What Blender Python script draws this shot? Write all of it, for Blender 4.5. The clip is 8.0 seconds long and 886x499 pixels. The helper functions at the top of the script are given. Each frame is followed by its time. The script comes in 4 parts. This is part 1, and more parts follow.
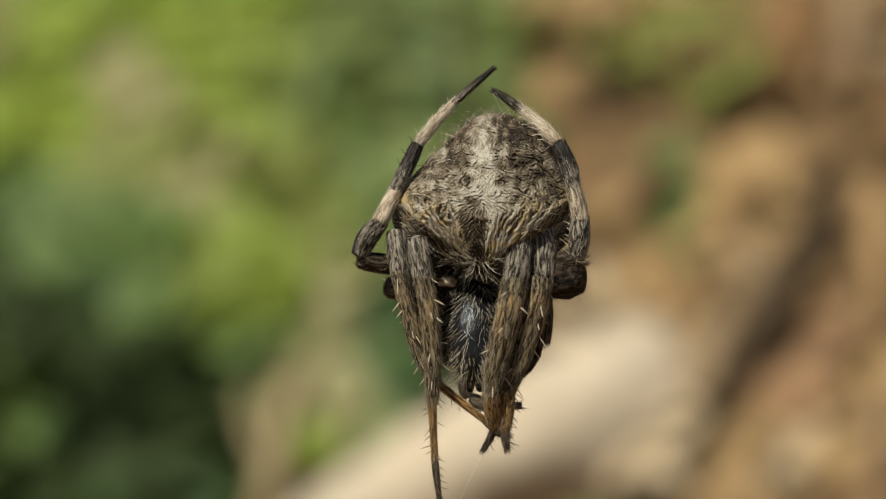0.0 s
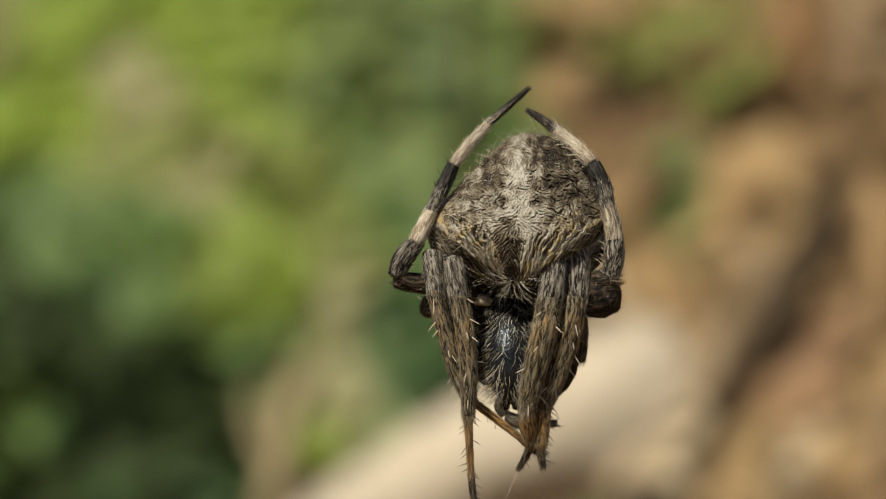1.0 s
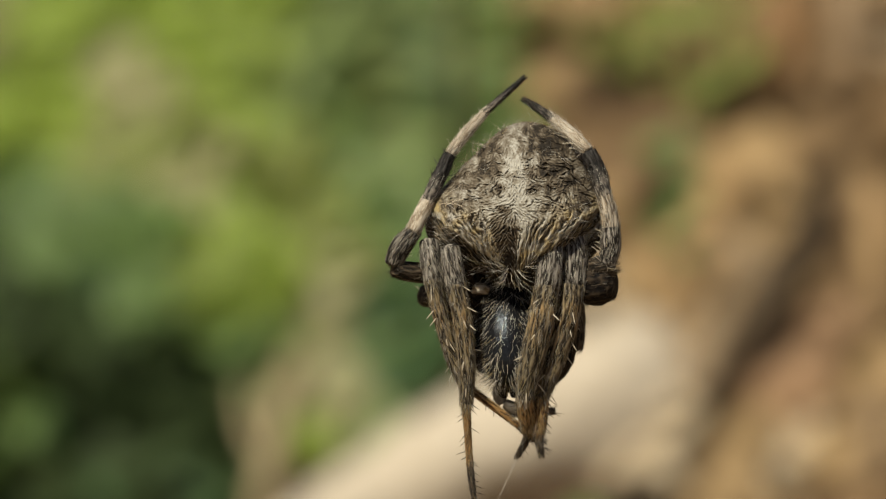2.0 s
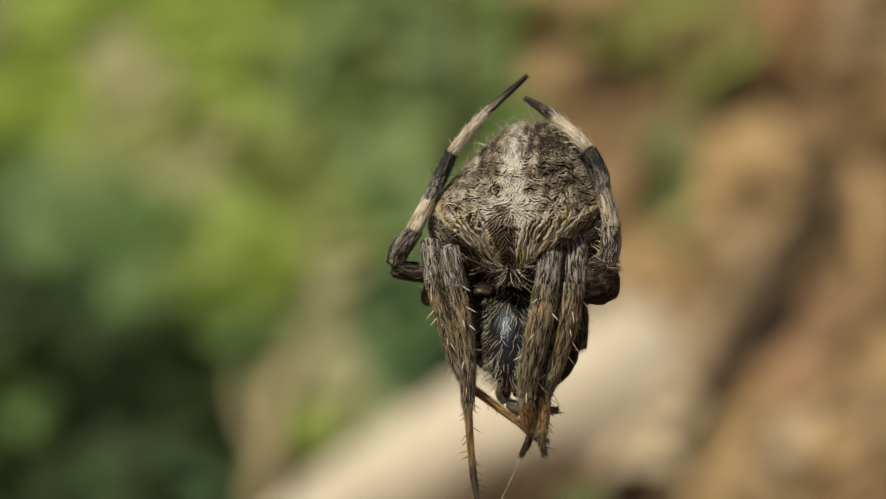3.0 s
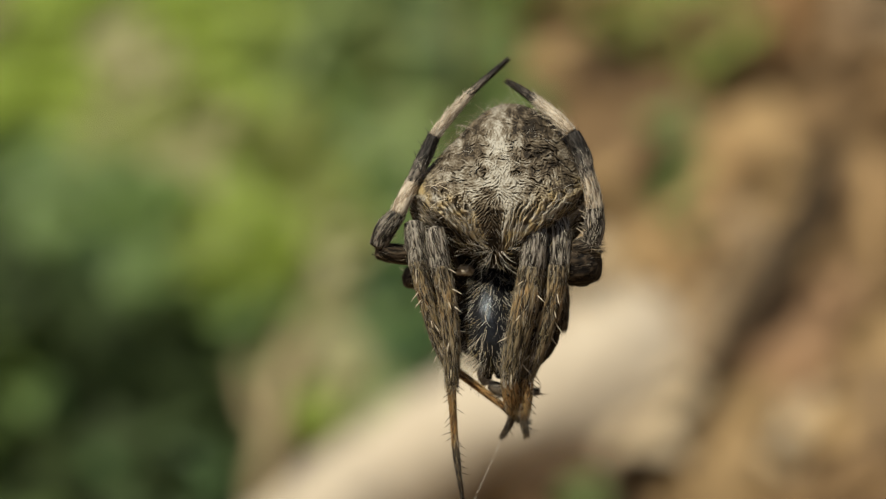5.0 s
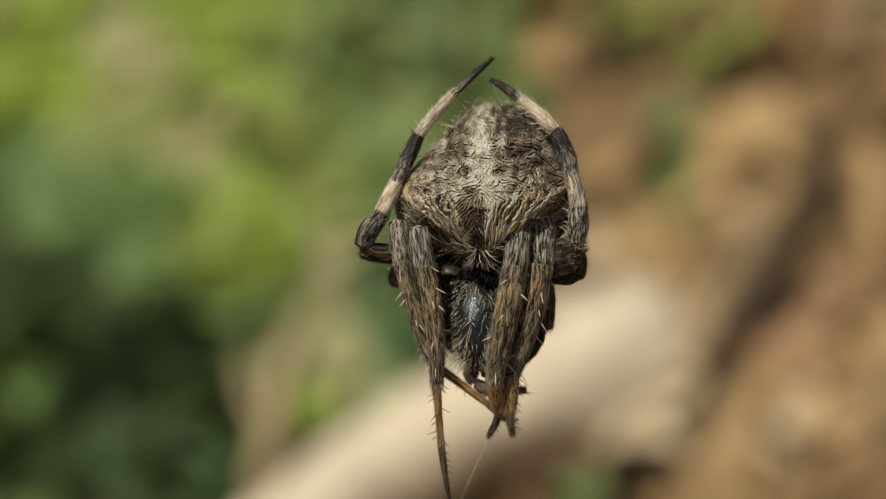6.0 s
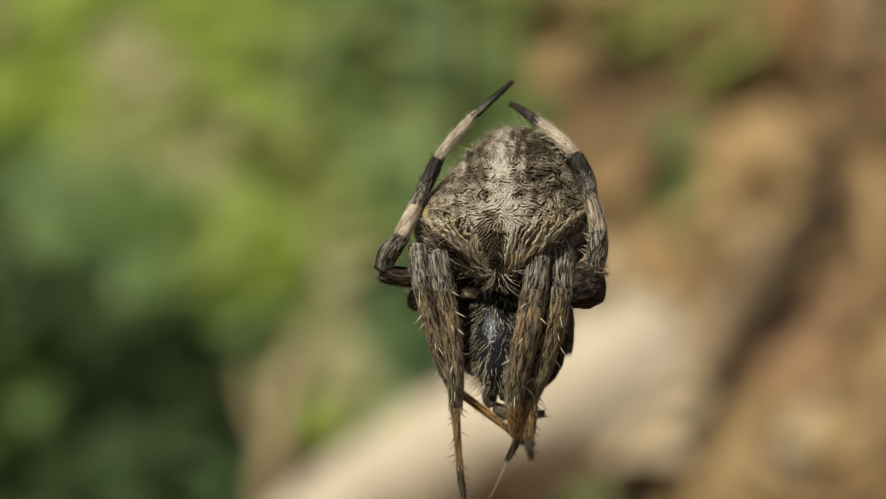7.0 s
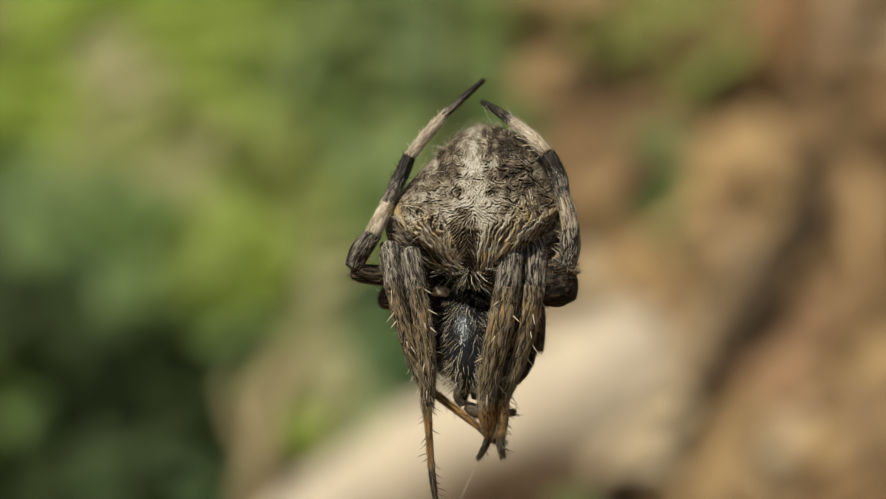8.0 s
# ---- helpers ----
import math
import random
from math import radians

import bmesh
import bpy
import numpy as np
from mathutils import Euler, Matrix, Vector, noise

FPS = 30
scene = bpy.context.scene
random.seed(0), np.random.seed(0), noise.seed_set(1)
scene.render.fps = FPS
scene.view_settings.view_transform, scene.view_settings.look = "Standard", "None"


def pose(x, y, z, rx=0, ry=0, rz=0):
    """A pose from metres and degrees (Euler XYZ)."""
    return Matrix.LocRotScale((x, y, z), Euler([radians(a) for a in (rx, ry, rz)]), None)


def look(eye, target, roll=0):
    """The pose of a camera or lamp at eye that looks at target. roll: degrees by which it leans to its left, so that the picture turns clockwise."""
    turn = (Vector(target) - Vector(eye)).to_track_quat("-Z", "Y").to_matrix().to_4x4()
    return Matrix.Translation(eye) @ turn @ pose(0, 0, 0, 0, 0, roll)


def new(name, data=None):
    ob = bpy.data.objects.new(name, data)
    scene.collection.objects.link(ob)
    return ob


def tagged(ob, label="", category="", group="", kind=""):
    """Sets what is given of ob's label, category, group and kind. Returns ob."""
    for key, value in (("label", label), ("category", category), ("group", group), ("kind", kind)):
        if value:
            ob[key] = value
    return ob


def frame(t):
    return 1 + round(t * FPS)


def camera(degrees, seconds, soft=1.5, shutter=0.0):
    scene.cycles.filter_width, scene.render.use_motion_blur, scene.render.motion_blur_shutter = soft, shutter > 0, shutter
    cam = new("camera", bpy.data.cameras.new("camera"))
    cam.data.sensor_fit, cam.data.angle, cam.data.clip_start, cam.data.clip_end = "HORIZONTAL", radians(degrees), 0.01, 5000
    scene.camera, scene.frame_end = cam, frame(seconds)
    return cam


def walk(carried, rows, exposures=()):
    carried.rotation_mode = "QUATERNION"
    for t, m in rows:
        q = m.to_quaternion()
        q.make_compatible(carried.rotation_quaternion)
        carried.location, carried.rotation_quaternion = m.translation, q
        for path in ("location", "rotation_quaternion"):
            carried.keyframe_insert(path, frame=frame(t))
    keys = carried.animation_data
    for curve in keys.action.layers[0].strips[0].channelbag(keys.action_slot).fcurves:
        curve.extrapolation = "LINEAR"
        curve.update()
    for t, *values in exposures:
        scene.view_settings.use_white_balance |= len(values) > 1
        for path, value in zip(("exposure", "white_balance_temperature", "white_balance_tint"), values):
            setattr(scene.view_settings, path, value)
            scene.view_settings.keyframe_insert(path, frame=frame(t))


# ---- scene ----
cam = camera(24.0, 8.0, soft=1.25)
cam.data.dof.use_dof = True
cam.data.dof.focus_distance = 0.0911
cam.data.dof.aperture_fstop = 30
walk(cam, [
    (0.0, pose(0, 0, 0.6, 90.590, 0, 0.124)), (0.5, pose(0, 0, 0.6, 90.559, 0, 0.093)),
    (1.0, pose(0, 0, 0.6, 90.621, 0, 0.249)), (1.5, pose(0, 0, 0.6, 90.590, 0, 0.124)),
    (3.0, pose(0, 0, 0.6, 90.217, 0, 0.000)), (3.5, pose(0, 0, 0.6, 90.109, 0, -0.062)),
    (4.0, pose(0, 0, 0.6, 90.000, 0, 0.000)), (4.5, pose(0, 0, 0.6, 89.907, 0, 0.109)),
    (6.0, pose(0, 0, 0.6, 89.581, 0, 0.062)), (6.5, pose(0, 0, 0.6, 89.705, 0, 0.062)),
    (7.0, pose(0, 0, 0.6, 90.000, 0, 0.202)), (7.5, pose(0, 0, 0.6, 90.155, 0, 0.000)),
    (8.0, pose(0, 0, 0.6, 90.249, 0, -0.217)),
])

# ---- light: clear sky, high sun behind the camera's left shoulder ----
SUN_FROM = Vector((-0.30, -0.62, 0.72)).normalized()
world = bpy.data.worlds.new("world")
scene.world = world
world.use_nodes = True
wn = world.node_tree.nodes
sky = wn.new("ShaderNodeTexSky")
sky.sky_type = "NISHITA"
sky.sun_disc = False
sky.sun_elevation = math.asin(SUN_FROM.z)
sky.sun_rotation = math.atan2(SUN_FROM.x, SUN_FROM.y)
wn["Background"].inputs["Strength"].default_value = 0.05
world.node_tree.links.new(sky.outputs[0], wn["Background"].inputs["Color"])
sun = new("sun", bpy.data.lights.new("sun", "SUN"))
sun.data.energy = 5.0
sun.data.angle = radians(0.53)
sun.data.color = (1.0, 0.915, 0.72)
sun.matrix_world = look(SUN_FROM * 5, (0, 0, 0))
scene.view_settings.exposure = 0.0


# ---- materials ----
def shader(name, rough=0.6, spec=0.3):
    m = bpy.data.materials.new(name)
    m.use_nodes = True
    b = m.node_tree.nodes["Principled BSDF"]
    b.inputs["Roughness"].default_value = rough
    b.inputs["Specular IOR Level"].default_value = spec
    return m, m.node_tree.nodes, m.node_tree.links, b


def ramp_of(nodes, stops):
    r = nodes.new("ShaderNodeValToRGB")
    r.color_ramp.elements[0].position, r.color_ramp.elements[0].color = stops[0][0], (*stops[0][1], 1)
    r.color_ramp.elements[1].position, r.color_ramp.elements[1].color = stops[-1][0], (*stops[-1][1], 1)
    for p, c in stops[1:-1]:
        r.color_ramp.elements.new(p).color = (*c, 1)
    return r


def mottled(name, dark, light, scale, fine, rough=0.6, spec=0.3, bump=0.3, depth=1e-5, stretch=(1, 1, 1), pieces=""):
    """Two scales of noise between two colours, fine relief, and a tone of its own for each piece."""
    m, n, l, b = shader(name, rough, spec)
    tc = n.new("ShaderNodeTexCoord")
    mp = n.new("ShaderNodeMapping")
    mp.inputs["Scale"].default_value = stretch
    l.new(tc.outputs["Object"], mp.inputs["Vector"])
    big, small = n.new("ShaderNodeTexNoise"), n.new("ShaderNodeTexNoise")
    for t, s, d in ((big, scale, 3), (small, fine, 4)):
        t.inputs["Scale"].default_value = s
        t.inputs["Detail"].default_value = d
        l.new(mp.outputs[0], t.inputs["Vector"])
    mix = n.new("ShaderNodeMath")
    mix.operation = "MULTIPLY_ADD"
    mix.inputs[1].default_value = 0.5
    l.new(big.outputs[0], mix.inputs[0])
    half = n.new("ShaderNodeMath")
    half.operation = "MULTIPLY"
    half.inputs[1].default_value = 0.5
    l.new(small.outputs[0], half.inputs[0])
    l.new(half.outputs[0], mix.inputs[2])
    r = ramp_of(n, ((0.33, dark), (0.66, light)))
    l.new(mix.outputs[0], r.inputs[0])
    colour = r.outputs[0]
    if pieces:
        if pieces == "object":
            src = n.new("ShaderNodeObjectInfo").outputs["Random"]
        else:
            src = n.new("ShaderNodeNewGeometry").outputs["Random Per Island"]
        mr = n.new("ShaderNodeMapRange")
        mr.inputs["To Min"].default_value, mr.inputs["To Max"].default_value = (0.86, 1.14) if pieces == "object" else (0.6, 1.4)
        l.new(src, mr.inputs[0])
        hsv = n.new("ShaderNodeHueSaturation")
        l.new(mr.outputs[0], hsv.inputs["Value"])
        l.new(colour, hsv.inputs["Color"])
        colour = hsv.outputs[0]
    l.new(colour, b.inputs["Base Color"])
    bp = n.new("ShaderNodeBump")
    bp.inputs["Strength"].default_value, bp.inputs["Distance"].default_value = bump, depth
    l.new(small.outputs[0], bp.inputs["Height"])
    l.new(bp.outputs[0], b.inputs["Normal"])
    return m


def leafy(name, dark, light, through_light=0.35, rough=0.45, spec=0.4):
    """A thin leaf: gloss, veins of tone, and some light let through."""
    m = mottled(name, dark, light, 60, 400, rough, spec, 0.25, 4e-4, pieces="object")
    n, l = m.node_tree.nodes, m.node_tree.links
    b = n["Principled BSDF"]
    tr = n.new("ShaderNodeBsdfTranslucent")
    src = b.inputs["Base Color"].links[0].from_socket
    l.new(src, tr.inputs["Color"])
    mx = n.new("ShaderNodeMixShader")
    mx.inputs[0].default_value = through_light
    l.new(b.outputs[0], mx.inputs[1])
    l.new(tr.outputs[0], mx.inputs[2])
    l.new(mx.outputs[0], n["Material Output"].inputs["Surface"])
    return m


K = 1000.0  # texture scales are per metre


def painted_skin(name, dark, scale, fine, rough, spec, bump, depth):
    """Skin whose markings and painted groove shade are carried by the mesh, with two scales of mottling over them."""
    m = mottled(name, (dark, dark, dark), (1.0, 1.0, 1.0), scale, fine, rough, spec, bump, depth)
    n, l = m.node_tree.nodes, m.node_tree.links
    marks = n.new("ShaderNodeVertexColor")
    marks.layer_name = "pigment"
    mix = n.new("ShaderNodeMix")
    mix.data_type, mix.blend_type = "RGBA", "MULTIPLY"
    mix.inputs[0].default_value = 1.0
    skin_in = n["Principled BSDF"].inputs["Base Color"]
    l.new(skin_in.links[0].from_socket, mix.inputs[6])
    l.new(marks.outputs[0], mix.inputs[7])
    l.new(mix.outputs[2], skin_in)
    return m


M_ABDOMEN = painted_skin("abdomen_skin", 0.80, 4 * K, 22 * K, 0.72, 0.25, 0.5, 1.5e-5)
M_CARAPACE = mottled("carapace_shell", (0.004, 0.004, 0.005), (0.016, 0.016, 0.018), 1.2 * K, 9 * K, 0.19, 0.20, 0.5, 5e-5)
# the blue of reflected sky is put into the highlight's tint
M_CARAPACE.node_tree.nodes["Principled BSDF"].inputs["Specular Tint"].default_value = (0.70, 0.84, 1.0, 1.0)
M_LEG_GREY = painted_skin("leg_grey_brown", 0.60, 2.5 * K, 16 * K, 0.65, 0.15, 0.6, 2e-5)
M_LEG_PALE = painted_skin("leg_cream", 0.72, 2.5 * K, 16 * K, 0.6, 0.3, 0.5, 2e-5)
M_LEG_DARK = painted_skin("leg_blackish", 0.60, 2.5 * K, 16 * K, 0.6, 0.15, 0.5, 2e-5)
M_LEG_ORANGE = painted_skin("leg_orange_brown", 0.60, 2.5 * K, 16 * K, 0.55, 0.3, 0.5, 2e-5)
M_LEG_UNDER = painted_skin("leg_dark_brown", 0.55, 2.5 * K, 16 * K, 0.7, 0.12, 0.5, 2e-5)
M_SPINE_DARK = mottled("spine_black", (0.009, 0.008, 0.008), (0.044, 0.038, 0.033), 1.5 * K, 9 * K, 0.5, 0.4, 0.4, 2e-5)
M_PALP = mottled("palp_grey", (0.07, 0.058, 0.044), (0.22, 0.185, 0.14), 1.5 * K, 9 * K, 0.5, 0.4, 0.4, 2e-5)


def hair(name, dark, light):
    return mottled(name, dark, light, 2 * K, 12 * K, 0.55, 0.2, 0.0, 1e-6, pieces="island")


HAIR = {
    "pale": hair("hair_pale_grey", (0.275, 0.258, 0.222), (0.475, 0.450, 0.395)),
    "grey": hair("hair_grey_brown", (0.123, 0.110, 0.095), (0.246, 0.226, 0.196)),
    "gold": hair("hair_straw", (0.220, 0.167, 0.079), (0.440, 0.352, 0.194)),
    "brown": hair("hair_brown", (0.048, 0.035, 0.021), (0.123, 0.092, 0.060)),
    "dark": hair("hair_blackish", (0.009, 0.007, 0.006), (0.035, 0.028, 0.023)),
    "cream": hair("hair_cream", (0.405, 0.334, 0.246), (0.634, 0.563, 0.458)),
    "orange": hair("hair_orange", (0.141, 0.075, 0.026), (0.334, 0.202, 0.079)),
    "white": hair("hair_silver", (0.370, 0.343, 0.299), (0.581, 0.554, 0.502)),
}
M_SPINE = mottled("spine_ivory", (0.396, 0.334, 0.246), (0.634, 0.572, 0.458), 2 * K, 9 * K, 0.35, 0.5, 0.1, 1e-6)
M_SILK = mottled("silk", (0.528, 0.510, 0.458), (0.704, 0.686, 0.634), 2 * K, 9 * K, 0.3, 0.6, 0.0, 1e-6)

# ---- spider: units of 0.025 mm, placed to fit the camera's view, 92 mm from the lens ----
U = 0.025e-3
REACH = 3688.0


def q(x, y, dep):
    k = 1 + dep / REACH
    return Vector((((x - 784) * k - 66) * U, dep * U, (18.5 - (y - 441.5) * k) * U))


def mesh_of(name, verts, faces, material, smooth=True):
    me = bpy.data.meshes.new(name)
    me.from_pydata([tuple(v) for v in verts], [], faces)
    me.materials.append(material)
    if smooth:
        me.polygons.foreach_set("use_smooth", [True] * len(me.polygons))
    me.update()
    return me


def attach(name, me, parent, label="", kind=""):
    ob = new(name, me)
    ob.parent = parent
    return tagged(ob, label=label, kind=kind)


class Coat:
    """Gathers lying hairs by colour, each a tapered ridged blade."""

    def __init__(self):
        self.sets = {}

    def add(self, tone, p, d, n, length, width, lift=0.12, bend=0.0):
        verts, faces = self.sets.setdefault(tone, ([], []))
        side = d.cross(n)
        if side.length < 1e-9:
            return
        side.normalize()
        o = len(verts)
        for s in (0.0, 0.38, 0.72):
            c = p + d * (length * s) + n * (length * lift * s * (1.6 - s) + width * 0.2) + side * (bend * length * s * s)
            w = width * (0.5 - 0.28 * s)
            verts += [c - side * w, c + n * (w * 1.1), c + side * w]
        s = 1.0
        verts.append(p + d * length + n * (length * lift * 0.6) + side * (bend * length))
        faces += [(o, o + 1, o + 4, o + 3), (o + 1, o + 2, o + 5, o + 4), (o + 3, o + 4, o + 7, o + 6), (o + 4, o + 5, o + 8, o + 7),
                  (o + 6, o + 7, o + 9), (o + 7, o + 8, o + 9)]

    def put(self, parent, name):
        for tone, (verts, faces) in self.sets.items():
            attach(name, mesh_of(name, verts, faces, HAIR[tone]), parent, HAIR[tone].name.replace("_", " "), "stuff")


def pick(rng, weights):
    return rng.choices(list(weights), list(weights.values()))[0]


MIX = {
    "grey": {"white": 0.06, "pale": 0.17, "grey": 0.20, "brown": 0.17, "dark": 0.40},
    "ash": {"white": 0.03, "pale": 0.10, "grey": 0.17, "brown": 0.20, "dark": 0.50},
    "pale": {"cream": 0.66, "pale": 0.25, "white": 0.06, "brown": 0.03},
    "buff": {"cream": 0.30, "pale": 0.26, "orange": 0.12, "brown": 0.18, "grey": 0.14},
    "dark": {"dark": 0.90, "brown": 0.06, "grey": 0.04},
    "orange": {"orange": 0.54, "gold": 0.24, "brown": 0.16, "dark": 0.06},
    "under": {"brown": 0.35, "dark": 0.55, "grey": 0.10},
    "fringe": {"gold": 0.25, "pale": 0.30, "cream": 0.15, "brown": 0.20, "grey": 0.10},
    "fray": {"white": 0.35, "grey": 0.35, "pale": 0.30},
    "straw": {"gold": 0.20, "pale": 0.12, "grey": 0.18, "brown": 0.24, "dark": 0.26},
    "tip": {"dark": 0.5, "brown": 0.38, "grey": 0.12},
}
SKIN = {"grey": M_LEG_GREY, "ash": M_LEG_GREY, "pale": M_LEG_PALE, "buff": M_LEG_PALE, "dark": M_LEG_DARK, "orange": M_LEG_ORANGE, "under": M_LEG_UNDER,
        "straw": M_LEG_GREY, "tip": M_LEG_DARK}


# each tone's groove, flesh and ridge; groove shade is put into the colour
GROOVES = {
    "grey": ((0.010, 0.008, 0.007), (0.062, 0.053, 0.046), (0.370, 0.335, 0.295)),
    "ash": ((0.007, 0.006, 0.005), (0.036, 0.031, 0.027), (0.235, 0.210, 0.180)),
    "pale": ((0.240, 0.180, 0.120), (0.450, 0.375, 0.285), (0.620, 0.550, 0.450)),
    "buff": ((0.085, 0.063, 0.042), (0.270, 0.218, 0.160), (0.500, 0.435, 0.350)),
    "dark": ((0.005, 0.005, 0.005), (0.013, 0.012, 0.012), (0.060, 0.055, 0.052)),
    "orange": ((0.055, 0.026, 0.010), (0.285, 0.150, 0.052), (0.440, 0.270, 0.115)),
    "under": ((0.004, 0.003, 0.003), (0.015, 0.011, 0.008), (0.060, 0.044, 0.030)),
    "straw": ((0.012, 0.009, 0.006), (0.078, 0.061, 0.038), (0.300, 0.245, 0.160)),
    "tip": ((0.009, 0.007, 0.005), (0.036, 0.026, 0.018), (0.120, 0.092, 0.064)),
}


def spline(points, steps):
    """Catmull-Rom through (x, y, depth, radius)."""
    p = np.array(points, float)
    p = np.vstack([2 * p[0] - p[1], p, 2 * p[-1] - p[-2]])
    out = []
    for i in range(1, len(p) - 2):
        for s in np.linspace(0, 1, steps, endpoint=False):
            a, b, c, d = p[i - 1:i + 3]
            out.append(0.5 * (2 * b + (c - a) * s + (2 * a - 5 * b + 4 * c - d) * s * s + (3 * b - a - 3 * c + d) * s ** 3))
    out.append(p[-2])
    return out


def limb(points, sides=60, steps=14, flute=0.06, seed=0.0, flat=1.0, tone="under"):
    """A jointed segment: rings round a curve, blunt at both ends, grooved lengthwise. Gives verts, faces, its rings and
    the markings of its skin with painted groove shade.
    """
    path = spline(points, steps)
    centres = [q(*p[:3]) for p in path]
    radii = [p[3] * U for p in path]
    first, last = (centres[0] - centres[1]).normalized(), (centres[-1] - centres[-2]).normalized()
    caps = ((0.26, 0.30), (0.24, 0.66), (0.13, 0.90))
    centres = [centres[0] + first * radii[0] * u for u, _ in caps] + centres + [centres[-1] + last * radii[-1] * u for u, _ in reversed(caps)]
    radii = [radii[0] * w for _, w in caps] + radii + [radii[-1] * w for _, w in reversed(caps)]
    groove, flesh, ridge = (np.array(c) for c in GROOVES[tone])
    rings, verts, marks, run = [], [], [], 0.0
    for i, (c, r) in enumerate(zip(centres, radii)):
        t = (centres[min(i + 1, len(centres) - 1)] - centres[max(i - 1, 0)]).normalized()
        a = t.cross(Vector((0, 1, 0)))
        a = a.normalized() if a.length > 1e-4 else Vector((1, 0, 0))
        b = a.cross(t).normalized()
        rings.append((c, t, a, b, r))
        run += (c - centres[i - 1]).length / U if i else 0.0
        s = i / (len(centres) - 1)
        wide = r / U / 4.2
        for k in range(sides):
            f = 2 * math.pi * k / sides
            cf, sf = math.cos(f), math.sin(f)
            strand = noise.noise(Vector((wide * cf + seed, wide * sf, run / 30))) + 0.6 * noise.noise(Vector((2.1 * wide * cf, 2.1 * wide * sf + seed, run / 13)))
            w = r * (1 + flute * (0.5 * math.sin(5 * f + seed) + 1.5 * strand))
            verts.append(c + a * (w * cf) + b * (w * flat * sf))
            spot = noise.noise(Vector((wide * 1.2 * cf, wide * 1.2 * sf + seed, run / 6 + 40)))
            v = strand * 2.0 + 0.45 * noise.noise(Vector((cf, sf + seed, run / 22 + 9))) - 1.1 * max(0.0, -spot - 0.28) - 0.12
            # shade put into the colour: dark in the grooves, pale on the ridges
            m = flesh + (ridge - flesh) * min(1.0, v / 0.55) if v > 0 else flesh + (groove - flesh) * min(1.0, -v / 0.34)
            if tone == "straw":                                    # a rusty band on the shin, greyer towards its end
                rust = math.exp(-((s - 0.30) / 0.15) ** 2) * min(1.0, max(0.0, 0.55 + 1.3 * noise.noise(Vector((1.3 * cf, 1.3 * sf + seed, run / 20)))))
                m = m + (m * np.array((1.38, 1.10, 0.76)) - m) * rust
                m = m * (1 - 0.40 * min(1.0, max(0.0, (s - 0.62) / 0.3)))
            if tone == "dark" and s < 0.52:                        # the black band frays into the cream below it
                m = m + (np.array((0.23, 0.20, 0.17)) - m) * max(0.0, min(1.0, (0.52 - s) / 0.16 * (0.35 + 1.4 * noise.noise(Vector((2.2 * cf, 2.2 * sf + seed, run / 9))))))
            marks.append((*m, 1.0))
    faces = []
    for i in range(len(rings) - 1):
        for k in range(sides):
            n = (k + 1) % sides
            faces.append((i * sides + k, i * sides + n, (i + 1) * sides + n, (i + 1) * sides + k))
    faces.append(tuple(range(sides - 1, -1, -1)))
    faces.append(tuple(range((len(rings) - 1) * sides, len(rings) * sides)))
    return verts, faces, rings, marks


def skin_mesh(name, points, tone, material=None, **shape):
    """A limb as a mesh with its markings and painted groove shade; gives the mesh and its rings."""
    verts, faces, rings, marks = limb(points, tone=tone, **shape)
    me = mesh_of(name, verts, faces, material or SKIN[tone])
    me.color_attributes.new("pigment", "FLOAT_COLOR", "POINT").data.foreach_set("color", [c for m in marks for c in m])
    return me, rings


def furred(coat, rng, rings, mix, count, length, width, spread=0.18, stand=0.045, wild=0.13):
    """Hairs lying along a limb, a few of them standing off."""
    for _ in range(count):
        i = rng.uniform(0.0, len(rings) - 1.6)
        (c, t, a, b, r), (c2, _, _, _, r2) = rings[int(i)], rings[int(i) + 1]
        s = i - int(i)
        c, r = c.lerp(c2, s), r + (r2 - r) * s
        f = rng.uniform(0, 2 * math.pi)
        n = a * math.cos(f) + b * math.sin(f)
        d = (t + n.cross(t) * rng.gauss(0, spread)).normalized()
        free = rng.random() < wild
        tone = pick(rng, MIX[mix])
        if mix == "straw" and rng.random() < 0.14 * math.exp(-((i / len(rings) - 0.34) / 0.12) ** 2):
            tone = rng.choice(("orange", "gold", "orange", "brown"))   # a rusty band on the shin
        coat.add(tone, c + n * r, d, n, length * U * rng.uniform(0.6, 1.4) * (0.62 if free else 1),
                 width * U * rng.uniform(0.7, 1.3) * (0.7 if free else 1), stand * rng.uniform(0.4, 1.6) + (0.55 if free else 0), rng.gauss(0, 0.15))


def spine_mesh(material):
    verts, faces = [], []
    for s, r in ((0, 0.055), (0.3, 0.06), (0.7, 0.04)):
        for k in range(5):
            f = 2 * math.pi * k / 5
            verts.append((r * math.cos(f) + 0.08 * s * s, r * math.sin(f), s))
    verts.append((0.10, 0, 1))
    for i in range(2):
        for k in range(5):
            n = (k + 1) % 5
            faces.append((i * 5 + k, i * 5 + n, (i + 1) * 5 + n, (i + 1) * 5 + k))
    faces += [(10 + k, 10 + (k + 1) % 5, 15) for k in range(5)]
    return mesh_of("spine", verts, faces, material)


SPINE_PALE, SPINE_DARK = spine_mesh(M_SPINE), spine_mesh(M_SPINE_DARK)


